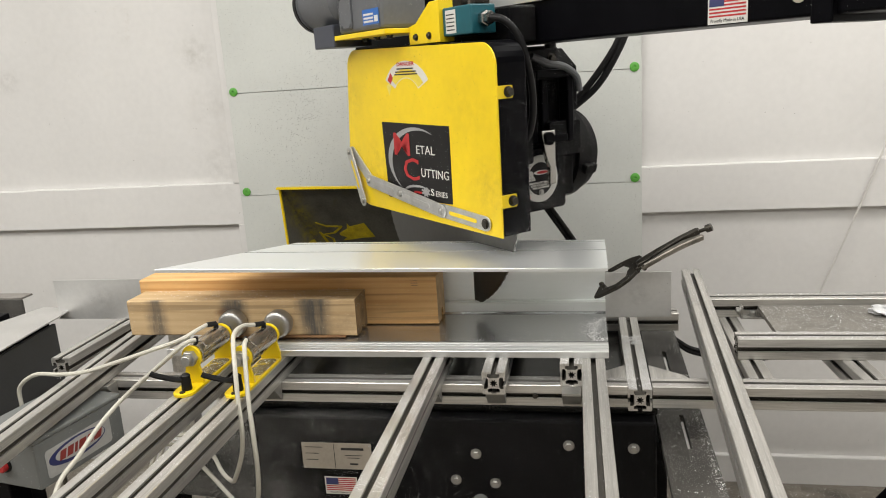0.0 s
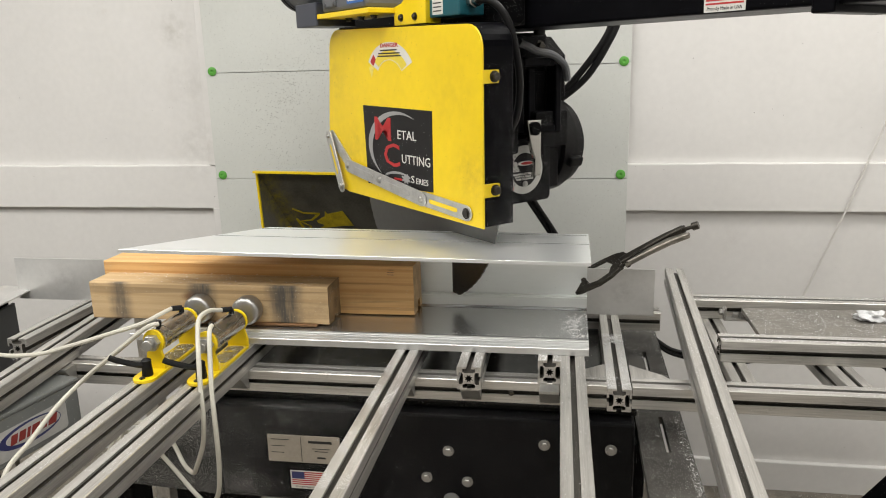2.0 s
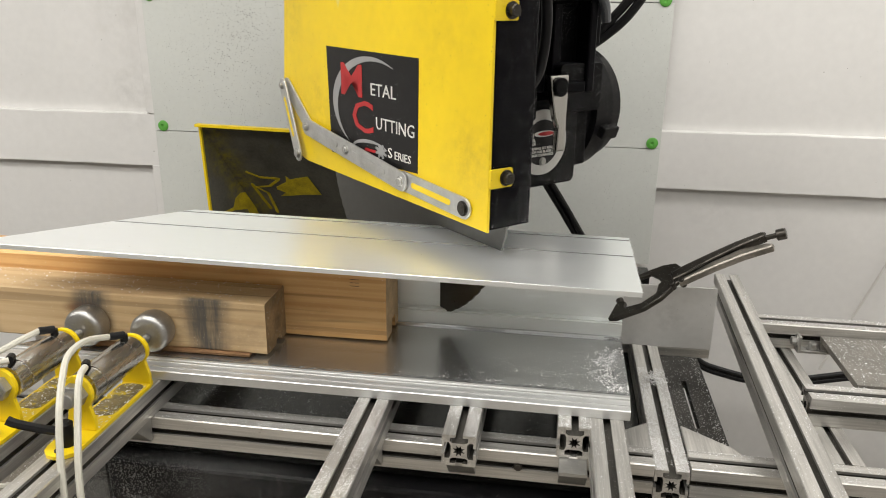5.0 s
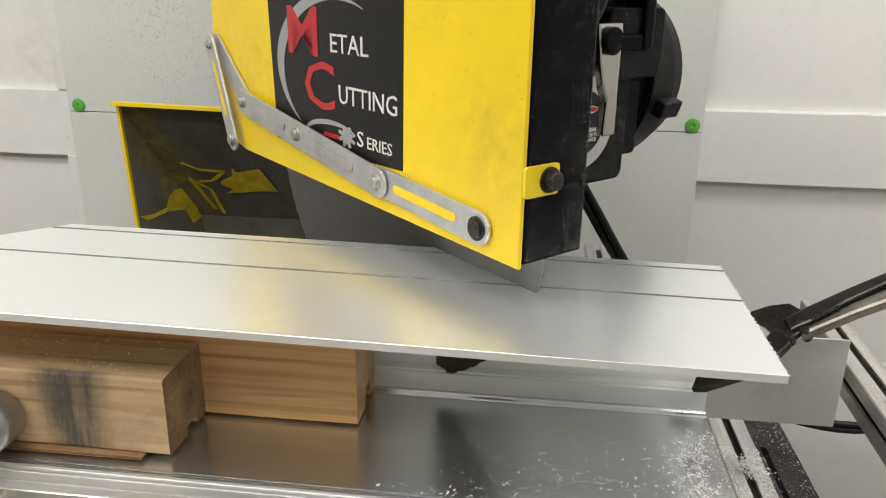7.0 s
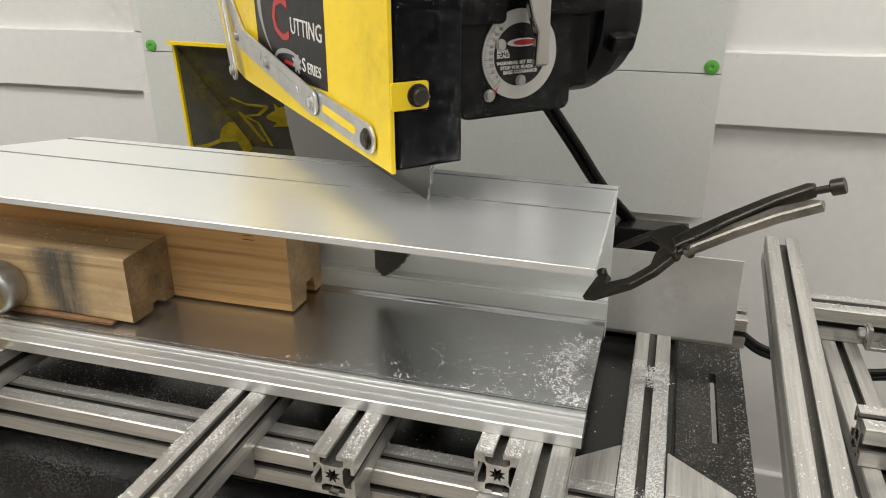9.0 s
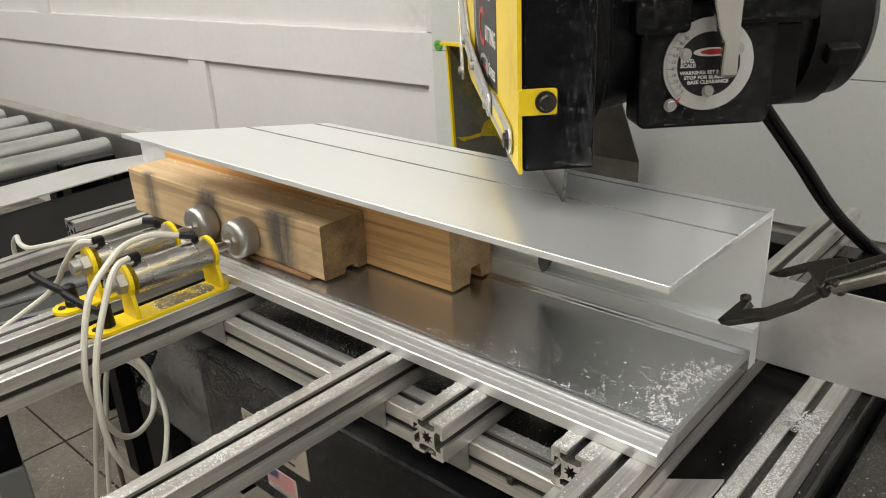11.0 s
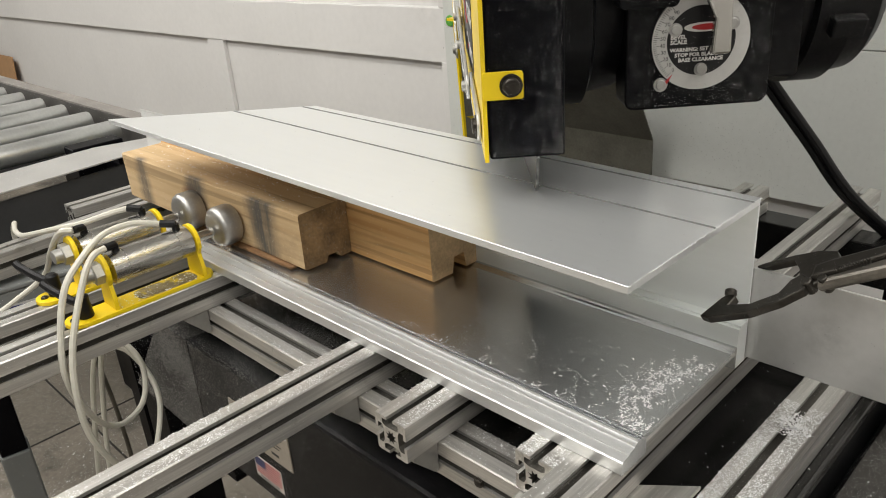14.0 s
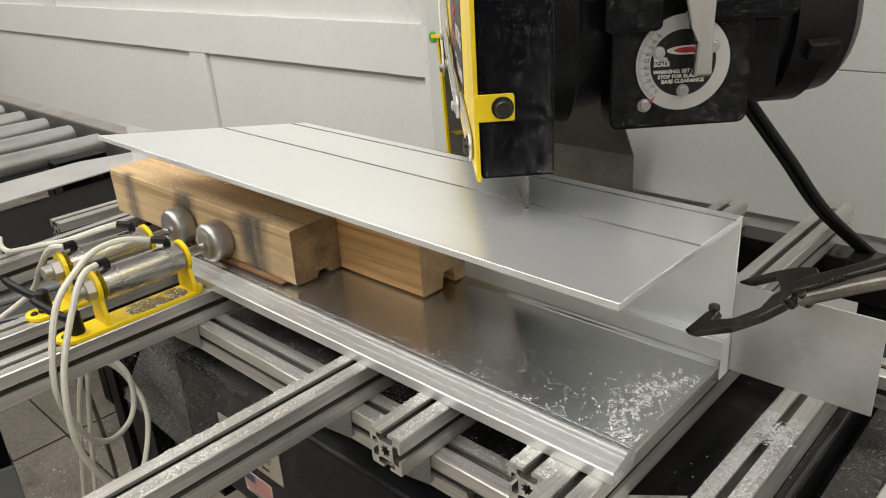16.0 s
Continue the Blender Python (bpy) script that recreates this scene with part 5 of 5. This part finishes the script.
for k in range(37):
    a = radians(226 - 94 * k / 36)
    r0 = 0.0495 if k % 4 == 0 else 0.0525
    c, s = math.cos(a), math.sin(a)
    part("tick", slab([(r0 * c - 0.0003 * s, r0 * s + 0.0003 * c), (0.0565 * c - 0.0003 * s, 0.0565 * s + 0.0003 * c), (0.0565 * c + 0.0003 * s, 0.0565 * s - 0.0003 * c), (r0 * c + 0.0003 * s, r0 * s - 0.0003 * c)], 0.0002, DM @ pose(0, 0, 0.0022)), INK, dial)
for k in range(10):
    a = radians(226 - 94 * k / 9)
    lettering(str(10 * k), 0.0066, DM @ pose(0.0455 * math.cos(a), 0.0455 * math.sin(a) - 0.0023, 0.0024), INK, dial, align="CENTER", depth=0.0001)
DT = DM @ pose(0, 0, 0.0029)
for text, size, x, y, al in (("BEVEL", 0.0066, -0.0365, 0.0030, "LEFT"), ("SCALE", 0.0066, -0.0365, -0.0028, "LEFT"), ("WARNING: SET REAR", 0.0062, -0.0365, -0.0118, "LEFT"), ("STOP FOR BLADE TO", 0.0062, 0.0005, -0.0180, "CENTER"), ("BASE CLEARANCE", 0.0062, 0.0005, -0.0240, "CENTER")):
    lettering(text, size, DT @ pose(x, y, 0), LABEL, dial, align=al, depth=0.0001, stretch=1.06, bold=0.00025)
part("oval_mark", slab([(0.024 * math.cos(a) + 0.003, 0.0055 * math.sin(a) + 0.0155) for a in [2 * math.pi * i / 32 for i in range(32)]], 0.0002, DT), LABEL, dial)
part("oval_mark_fill", slab([(0.019 * math.cos(a) + 0.007, 0.0036 * math.sin(a) + 0.0155) for a in [2 * math.pi * i / 32 for i in range(32)]], 0.0002, DT @ pose(0, 0, 0.0002)), RED, dial)
for x, y in ((-0.031, 0.014), (0.036, 0.018), (0.001, -0.034)):
    bolt_head((-0.179, 0.266 + x, 0.076 + y), (1, 0, 0), 0.0058, 0.004, dial, PAD, "screw", socket=True)
bolt_head((-0.1815, 0.2205, 0.026), (1, 0, 0), 0.0062, 0.0045, dial, PAD, "screw", socket=True)
part("pointer", slab([(-0.0445, -0.051), (-0.038, -0.0485), (-0.0325, -0.038), (-0.041, -0.046)], 0.0006, DT), RED, dial, "small red pointer")
lever = part("bevel_lever", prism([(y + 0.007, z) for y, z in ((0.240, 0.195), (0.284, 0.195), (0.284, 0.150), (0.2835, 0.128), (0.2845, 0.066), (0.281, 0.0635), (0.2655, 0.0635), (0.2620, 0.066), (0.2640, 0.105), (0.2550, 0.124), (0.2480, 0.150))], -0.160, -0.148, "x", bevel=0.003), STEEL, saw, "cast silver bevel locking lever")
part("lever_boss", rod((-0.178, 0.269, 0.175), (-0.140, 0.269, 0.175), 0.016, seg=20, bevel=0.002), BLACK, lever, smooth=True)
# open handle frame and the yoke above it
yk = bmesh.new()
for y0, y1, z0, z1 in ((0.232, 0.252, 0.165, 0.335), (0.352, 0.372, 0.160, 0.320), (0.2525, 0.3515, 0.315, 0.335), (0.2525, 0.3515, 0.160, 0.180)):
    box(-0.20, -0.165, y0, y1, z0, z1, 0.004, yk)
part("handle_frame", yk, BLACK_CLEAN, saw)
part("yoke_plate", box(-0.235, -0.205, 0.225, 0.380, 0.15, 0.345, 0.006), BLACK, saw)
part("inner_bar", box(-0.204, -0.192, 0.292, 0.312, 0.182, 0.312, 0.003), BLACK_CLEAN, saw)
part("yoke_column", box(-0.40, -0.20, 0.18, 0.36, 0.30, 0.392, 0.010), BLACK, saw)
part("yoke_arm", prism([(-0.42, 0.24), (-0.20, 0.24), (-0.20, 0.34), (-0.25, 0.385), (-0.42, 0.385)], 0.365, 0.42, "y", bevel=0.006), BLACK, saw)
part("grip", hose([(-0.165, 0.238, 0.369), (-0.162, 0.262, 0.360), (-0.160, 0.287, 0.350), (-0.160, 0.320, 0.345), (-0.160, 0.347, 0.336), (-0.160, 0.377, 0.314), (-0.162, 0.388, 0.280)], 0.0085, 10, 5), GREY_PAINT, saw, "curved grey hand grip", smooth=True)
part("lock_knob", lathe([(0, 0.012), (0.006, 0.014), (0.022, 0.013), (0.025, 0.009)], pose(-0.172, 0.305, 0.385), 18), RUBBER, saw, smooth=True)
bolt_head((-0.164, 0.30, 0.360), (1, 0, 0), 0.010, 0.008, saw, DARK_STEEL)

# power feed on top of the guard
gm = part("feed_gearbox", box(-0.555, -0.345, -0.055, 0.075, 0.452, 0.600, 0.010), GREY_PAINT, saw, "dark grey cast feed gearbox")
part("gearbox_cover", box(-0.535, -0.475, -0.060, -0.0555, 0.462, 0.545, 0.004), GREY_PAINT, gm)
for dx, dz in ((-0.527, 0.470), (-0.483, 0.470), (-0.527, 0.537), (-0.483, 0.537)):
    bolt_head((dx, -0.0602, dz), (0, -1, 0), 0.004, 0.003, gm, GREY_PAINT, socket=True)
part("round_badge", slab([(0.024 * math.cos(a), 0.024 * math.sin(a)) for a in [2 * math.pi * i / 36 for i in range(36)]], 0.001, pose(-0.395, -0.0552, 0.548, 90)), BLUE, gm, "round blue maker's badge")
bl = part("blue_tag", slab(rect(-0.425, 0.465, -0.350, 0.500), 0.0008, pose(0, -0.0552, 0, 90)), BLUE, gm, "blue and white rating tag")
for z in (0.470, 0.4775, 0.486):
    part("print_bar", slab(rect(-0.420, z, -0.375, z + 0.0045), 0.0003, pose(0, -0.0561, 0, 90)), LABEL, bl)
part("print_bar", slab(rect(-0.370, 0.470, -0.354, 0.484), 0.0003, pose(0, -0.0561, 0, 90)), LABEL, bl)
fm = part("feed_motor", lathe([(0, 0.04), (0.002, 0.066), (0.006, 0.072), (0.012, 0.074), (0.03, 0.074), (0.031, 0.070), (0.185, 0.070), (0.188, 0.076), (0.215, 0.076), (0.235, 0.060), (0.245, 0.055)], pose(-0.80, 0.01, 0.545, 0, 90), 40), GREY_PAINT, saw, "grey electric feed motor with a nameplate", smooth=True)
part("end_ring", lathe([(0, 0.0765), (0.016, 0.0765)], pose(-0.790, 0.01, 0.545, 0, 90), 40), RUBBER, fm, "black ring round the fan cover", smooth=True)
for k, (x0, x1) in enumerate(((-0.755, -0.715), (-0.70, -0.665))):
    bm = bmesh.new()
    for a in range(6):
        a0, a1 = radians(200 + 9 * a), radians(209 + 9 * a)
        vs = [bm.verts.new((x, 0.01 + 0.0706 * math.cos(q), 0.545 + 0.0706 * math.sin(q) * -1)) for x, q in ((x0, a0), (x1, a0), (x1, a1), (x0, a1))]
        bm.faces.new(vs)
    bmesh.ops.remove_doubles(bm, verts=bm.verts, dist=0.0001)
    part("nameplate", bm, LABEL, fm)
part("terminal_box", box(-0.690, -0.575, -0.060, 0.050, 0.424, 0.480, 0.003), mat("navy_grey_paint", (0.045, 0.05, 0.068), 0.45, var=0.15), saw)
part("feed_plate", box(-0.575, -0.325, -0.058, 0.078, 0.440, 0.4510, 0.001), YELLOW, saw, "yellow painted plate carrying the feed gearbox")
part("feed_bracket", prism([(-0.330, 0.412), (-0.205, 0.412), (-0.205, 0.500), (-0.240, 0.500), (-0.300, 0.458), (-0.330, 0.452)], 0.010, 0.050, "y", bevel=0.0012), YELLOW, saw, "yellow painted angle bracket")
for x in (-0.30, -0.245):
    bolt_head((x, 0.0095, 0.428), (0, -1, 0), 0.006, 0.006, saw, DARK_STEEL)
part("bracket_foot", box(-0.345, -0.215, 0.012, 0.048, 0.400, 0.4115, 0.002), BLACK, saw)
for x in (-0.52, -0.46, -0.40):
    bolt_head((x, 0.0, 0.4398), (0, 0, -1), 0.007, 0.008, saw, DARK_STEEL)
vb = part("valve_block", box(-0.205, -0.100, 0.02, 0.085, 0.422, 0.482, 0.003), TEAL, saw, "teal limit switch with a white label")
part("switch_label", box(-0.192, -0.155, 0.0188, 0.0197, 0.427, 0.476), LABEL, vb)
for k in range(5):
    part("print_bar", box(-0.189, -0.160, 0.0184, 0.0187, 0.433 + 0.008 * k, 0.4355 + 0.008 * k), INK, vb)
part("conduit_nut", lathe([(0, 0.017), (0.012, 0.017), (0.013, 0.014), (0.026, 0.014)], pose(-0.0995, 0.052, 0.452, 0, 90), 6), STEEL, vb)
part("switch_lever", rod((-0.14, 0.05, 0.4825), (-0.135, 0.06, 0.535), 0.007, seg=12), DARK_STEEL, vb)
part("power_cable", hose([(-0.075, 0.052, 0.452), (-0.045, 0.062, 0.444), (-0.028, 0.085, 0.41), (-0.024, 0.104, 0.35), (-0.028, 0.118, 0.28), (-0.05, 0.126, 0.21), (-0.10, 0.135, 0.17)], 0.0078, 12, 6), RUBBER, saw, smooth=True)
part("carriage", box(-0.40, -0.06, 0.09, 0.165, 0.40, 0.475, 0.006), BLACK, saw)
part("carriage_roller", rod((-0.24, 0.085, 0.50), (-0.24, 0.165, 0.50), 0.02, seg=18), DARK_STEEL, saw, smooth=True)

for k, off in enumerate((0.0, 0.014)):
    cable = part("power_lead", hose([(0.385 + off, 0.50, 1.60), (0.362 + off, 0.50, 1.540), (0.303 + off, 0.50, 1.457 - off), (0.241, 0.50, 1.393 - off), (0.170, 0.49, 1.350 - off)], 0.0095, 10, 6), RUBBER, None, smooth=True)
    tagged(cable, "thick black rubber power lead looping from the saw's arm", "cable", group="power leads of the saw")
    low = part("trailing_cable", hose([(0.140 + off, 0.430, 1.158), (0.163 + off, 0.452, 1.116), (0.205 + off, 0.488, 1.043), (0.255 + off, 0.531, 0.955), (0.330 + off, 0.660, 0.823), (0.40 + off, 0.72, 0.70), (0.46, 0.75, 0.45), (0.48, 0.78, 0.012)], 0.0068, 10, 6), RUBBER, None, smooth=True)
    tagged(low, "black rubber lead trailing from the motor behind the channel", "cable", group="power leads of the saw")

for k, off in enumerate((0.0, 0.012)):
    run = part("floor_lead", hose([(0.40, 0.60, 0.74), (0.486, 0.62, 0.703 - off), (0.545, 0.62, 0.655 - off), (0.603, 0.62, 0.625 - off), (0.75, 0.62, 0.605 - off), (0.98, 0.63, 0.64 - off), (1.20, 0.66, 0.58), (1.36, 0.72, 0.30), (1.42, 0.75, 0.008)], 0.0065, 10, 6), RUBBER, None, smooth=True)
    tagged(run, "black rubber lead sagging behind the frame to the floor", "cable", group="power leads of the saw")
cord = part("white_cord", hose([(1.53, 0.925, 2.2), (1.33, 0.922, 1.6), (1.197, 0.92, 1.194), (1.131, 0.92, 0.990), (1.035, 0.92, 0.727), (0.95, 0.92, 0.50)], 0.0035, 8, 6), LABEL, None, smooth=True)
tagged(cord, "thin white cord slanting down in front of the wall", "cord")

# ---- overhead arm ----
AX = -SAW
part("arm", box(AX - 0.75, AX + 1.50, 0.172, 0.33, 0.396, 0.560, 0.005), BLACK_CLEAN, saw, "long black steel overhead arm")
beam = bpy.data.objects["arm"]
part("scale_strip", box(AX - 0.30, AX + 0.45, 0.166, 0.1715, 0.482, 0.545, 0.0006), ALU_CLEAN, beam, "bright metal strip along the arm")
part("end_stop", box(AX + 0.70, AX + 0.735, 0.160, 0.340, 0.385, 0.50, 0.003), BLACK_CLEAN, beam)
part("hand_hole", lathe([(0, 0.012), (0.001, 0.012)], pose(AX + 0.675, 0.1715, 0.43, 90), 20), BEIGE, beam)
part("rating_label", box(AX + 0.755, AX + 0.845, 0.1700, 0.1715, 0.415, 0.47), BEIGE, beam)
part("end_casting", box(AX + 0.90, AX + 1.50, 0.150, 0.352, 0.380, 0.62, 0.008), BLACK_CLEAN, beam)
flag(pose(AX + 0.512, 0.1717, 0.398, 90), 0.076, 0.052, saw)
part("column", lathe([(0, 0.075), (1.55, 0.075)], pose(AX + 1.40, 0.25, -1.157), 32), BLACK_CLEAN, saw, smooth=True)
part("column_foot", lathe([(0, 0.20), (0.03, 0.20), (0.06, 0.09)], pose(AX + 1.40, 0.25, -1.157), 32), BLACK_CLEAN, saw)
part("strut", rod((1.155, 0.30, 0.46), (0.895, 0.30, 0.12), 0.040, seg=4), BLACK_CLEAN, base)

# ---- loose chips ----
def chips_on(name, count, place, label, seed, size=(0.0008, 0.0026), upright=False):
    rnd = random.Random(seed)
    verts, faces = [], []
    for _ in range(count):
        x, y, z = place(rnd)
        s, a = rnd.uniform(*size), rnd.uniform(0, 6.28)
        t = rnd.uniform(0.2, 0.6)
        c, d = math.cos(a) * s, math.sin(a) * s
        k = len(verts)
        verts += [(x - c - d * t, y - d + c * t, z), (x + c - d * t, y + d + c * t, z + s * rnd.uniform(0, 0.9)), (x + c * 0.9 + d * t, y + d * 0.9 - c * t, z + s * rnd.uniform(0.1, 0.8)), (x - c + d * t, y - d - c * t, z + s * rnd.uniform(0, 0.4))]
        if upright:
            verts[k:] = [(vx, y - (vz - z), z + (vy - y)) for vx, vy, vz in verts[k:]]
        faces.append((k, k + 1, k + 2, k + 3))
    me = bpy.data.meshes.new(name)
    me.from_pydata(verts, [], faces)
    me.materials.append(CHIP)
    return tagged(new(name, me), label, "metal chips", kind="stuff")


FL = 0.9437


def clumped(place, size, low, seed, soft=0.15):
    """The same places, kept only where a wandering patchiness allows."""
    def inner(r):
        for _ in range(40):
            p = place(r)
            if noise.noise((p[0] * size, p[1] * size, seed)) + 0.45 * noise.noise((p[0] * size * 3, p[1] * size * 3, seed)) > low + r.uniform(-soft, soft):
                break
        return p
    return inner


def on_flange(r):
    q = r.random()
    if q < 0.40:
        return (min(0.312, r.gauss(0.150, 0.055)), min(0.02, max(-0.144, r.gauss(-0.120, 0.024))), FL)
    if q < 0.75:
        return (min(0.312, r.gauss(0.20, 0.08)), min(0.02, max(-0.144, r.gauss(-0.085, 0.045))), FL)
    return (r.uniform(-0.02, 0.312), -0.143 + abs(r.gauss(0, 0.005)), FL)


def in_heap(r):
    """A loose ridge of chips that bends along the cut end of the flange."""
    t = r.random()
    x = 0.309 - 0.085 * t * (1 - t) - 0.004 + r.gauss(0, 0.009) - (0.020 * r.random() if r.random() < 0.4 else 0)
    return (min(0.3135, x), -0.142 + 0.135 * t + r.gauss(0, 0.006), FL + 0.0001 + abs(r.gauss(0, 0.0018)))


chips_on("metal_chips", 1500, clumped(in_heap, 130, 0.0, 3.1), "ridge of bright curled aluminium chips by the channel's cut end", 2, (0.0004, 0.0012))
chips_on("metal_chips", 700, clumped(on_flange, 90, 0.0, 8.7), "bright aluminium chips scattered on the channel's lower flange", 3, (0.0003, 0.0011))
chips_on("metal_chips", 260, lambda r: (0.3152 + abs(r.gauss(0, 0.0004)), r.uniform(-0.179, 0.063), 1.1097 + r.gauss(0, 0.0004)), "ragged white burr along the channel's cut edge", 13, (0.0003, 0.0011))
chips_on("metal_chips", 260, lambda r: (r.choice((-0.512, -0.403)) + r.uniform(-0.020, 0.020), r.uniform(-0.330, -0.21), 0.9268), "metal chips lying on the clamp plates", 14, (0.0006, 0.0018))
chips_on("metal_chips", 240, lambda r: (r.uniform(-0.76, -0.25), r.uniform(-0.125, -0.05), 1.0345), "pale sawdust and chips on top of the short timber", 15, (0.0006, 0.0018))
chips_on("metal_chips", 420, lambda r: (0.377 + r.gauss(0, 0.008), 0.053 + r.gauss(0, 0.010), 0.8655 + abs(r.gauss(0, 0.006))), "small heap of aluminium chips in the profile's slot", 4, (0.0006, 0.002))


def on_bars(r):
    if r.random() < 0.10:
        y = r.uniform(-0.62, 0.38)
        return (0.519 + 0.0419 * (y + 0.3025) + r.choice((-1, 1)) * r.uniform(0.006, 0.0225), y, 0.9453)
    x, y0, y1, z = r.choices(((-0.048, -0.7, -0.18, TOP), (0.286, -0.7, -0.19, TOP), (0.374, -0.209, 0.06, 0.8655), (-0.403, -0.7, -0.19, TOP), (-0.512, -0.7, -0.19, TOP), (0.087, -0.256, -0.18, TOP), (0.240, -0.21, -0.18, TOP)), (6, 0.6, 2, 1.6, 1.2, 1.5, 0.6))[0]
    s = r.choice((-1, 1))
    return (x + s * r.uniform(0.006, 0.0225), r.uniform(y0, y1), z + 0.0002)


chips_on("metal_chips", 7000, clumped(on_bars, 14, -0.05, 5.3, 0.5), "fine aluminium chips lying along the profile bars", 5, (0.0004, 0.0011))
chips_on("metal_chips", 5200, clumped(lambda r: (r.uniform(-0.94, 1.2), -0.1865 + r.choice((-1, 1)) * r.uniform(0.006, 0.0225), 0.8727), 16, -0.1, 2.2, 0.5), "fine aluminium chips lying along the cross rail", 6, (0.0004, 0.0010))
chips_on("metal_chips", 5200, lambda r: (0.374 + r.choice((-1, 1)) * r.uniform(0.0055, 0.0228), r.uniform(-0.208, 0.10), 0.8657), "dense aluminium chips covering the low profile bar", 17, (0.0004, 0.0010))
chips_on("metal_chips", 5000, lambda r: (min(0.40, -0.46 + abs(r.gauss(0, 0.30))), r.uniform(-0.18, 0.30), 0.8185 + abs(r.gauss(0, 0.001))), "drift of aluminium chips on the saw base", 7, (0.0004, 0.0011))
chips_on("metal_chips", 1500, lambda r: (r.uniform(0.42, 0.51) if r.random() < 0.45 else r.uniform(0.495, 0.512), r.uniform(-0.49, 0.49), 0.7523), "aluminium chips on the slotted black plate", 8, (0.0005, 0.0014))
chips_on("metal_chips", 5000, lambda r: (r.uniform(-1.6, 1.2), r.uniform(-0.7, 0.9), 0.0012), "aluminium chips strewn over the concrete floor", 9, (0.001, 0.003))
chips_on("metal_chips", 3500, lambda r: (r.uniform(0.59, 1.4), r.choice((-0.043, 0.232)) + r.choice((-1, 1)) * r.uniform(0.006, 0.022), 0.9192), "fine aluminium chips lying on the side rails", 12, (0.0006, 0.0016))
chips_on("metal_chips", 900, lambda r: (r.uniform(0.68, 1.38), r.uniform(0.03, 0.20), 0.9038), "aluminium chips sprinkled on the dusty board", 10, (0.0007, 0.002))
chips_on("metal_chips", 3800, lambda r: (min(0.38, -0.73 + abs(r.gauss(0, 0.30))), -0.2246, r.uniform(0.605, 0.795)), "chips and dust clinging to the front of the black cabinet", 18, (0.0003, 0.0007), True)


def chips_clinging(count, place, seed, size=(0.00014, 0.0005)):
    """Chips stuck to an upright face of the saw that looks along its x."""
    rnd = random.Random(seed)
    verts, faces = [], []
    for _ in range(count):
        x, y, z = place(rnd)
        s, a = size[0] + (size[1] - size[0]) * rnd.random() ** 2.6, rnd.uniform(0, 6.28)
        t = rnd.uniform(0.25, 0.7)
        c, d = math.cos(a) * s, math.sin(a) * s
        k = len(verts)
        verts += [(x, y - c - d * t, z - d + c * t), (x + s * rnd.uniform(0, 0.7), y + c - d * t, z + d + c * t), (x + s * rnd.uniform(0.1, 0.7), y + c * 0.9 + d * t, z + d * 0.9 - c * t), (x, y - c + d * t, z - d - c * t)]
        faces.append((k, k + 1, k + 2, k + 3))
    me = bpy.data.meshes.new("clinging_chips")
    me.from_pydata(verts, [], faces)
    me.materials.append(CHIP)
    ob = new("clinging_chips", me)
    ob.parent = saw
    return ob


def on_case(r):
    z = 0.006 + 0.32 * r.random() ** 1.6
    y = r.uniform(0.003, 0.075) if r.random() < 0.7 else 0.075 - min(0.06, abs(r.gauss(0, 0.012)))
    return (0.0002 + 0.005 * z, y, z)


chips_clinging(2600, on_case, 31, (0.00010, 0.00042))
chips_clinging(2200, lambda r: (-0.1817, r.uniform(0.181, 0.349), 0.0 + 0.145 * r.random() ** 1.3), 32)
chips_clinging(420, lambda r: (-0.1647, r.uniform(0.168, 0.232), r.uniform(0.122, 0.202)), 33)
chips_clinging(500, lambda r: (-0.1717, r.uniform(0.299, 0.396), r.uniform(0.129, 0.206)), 34)
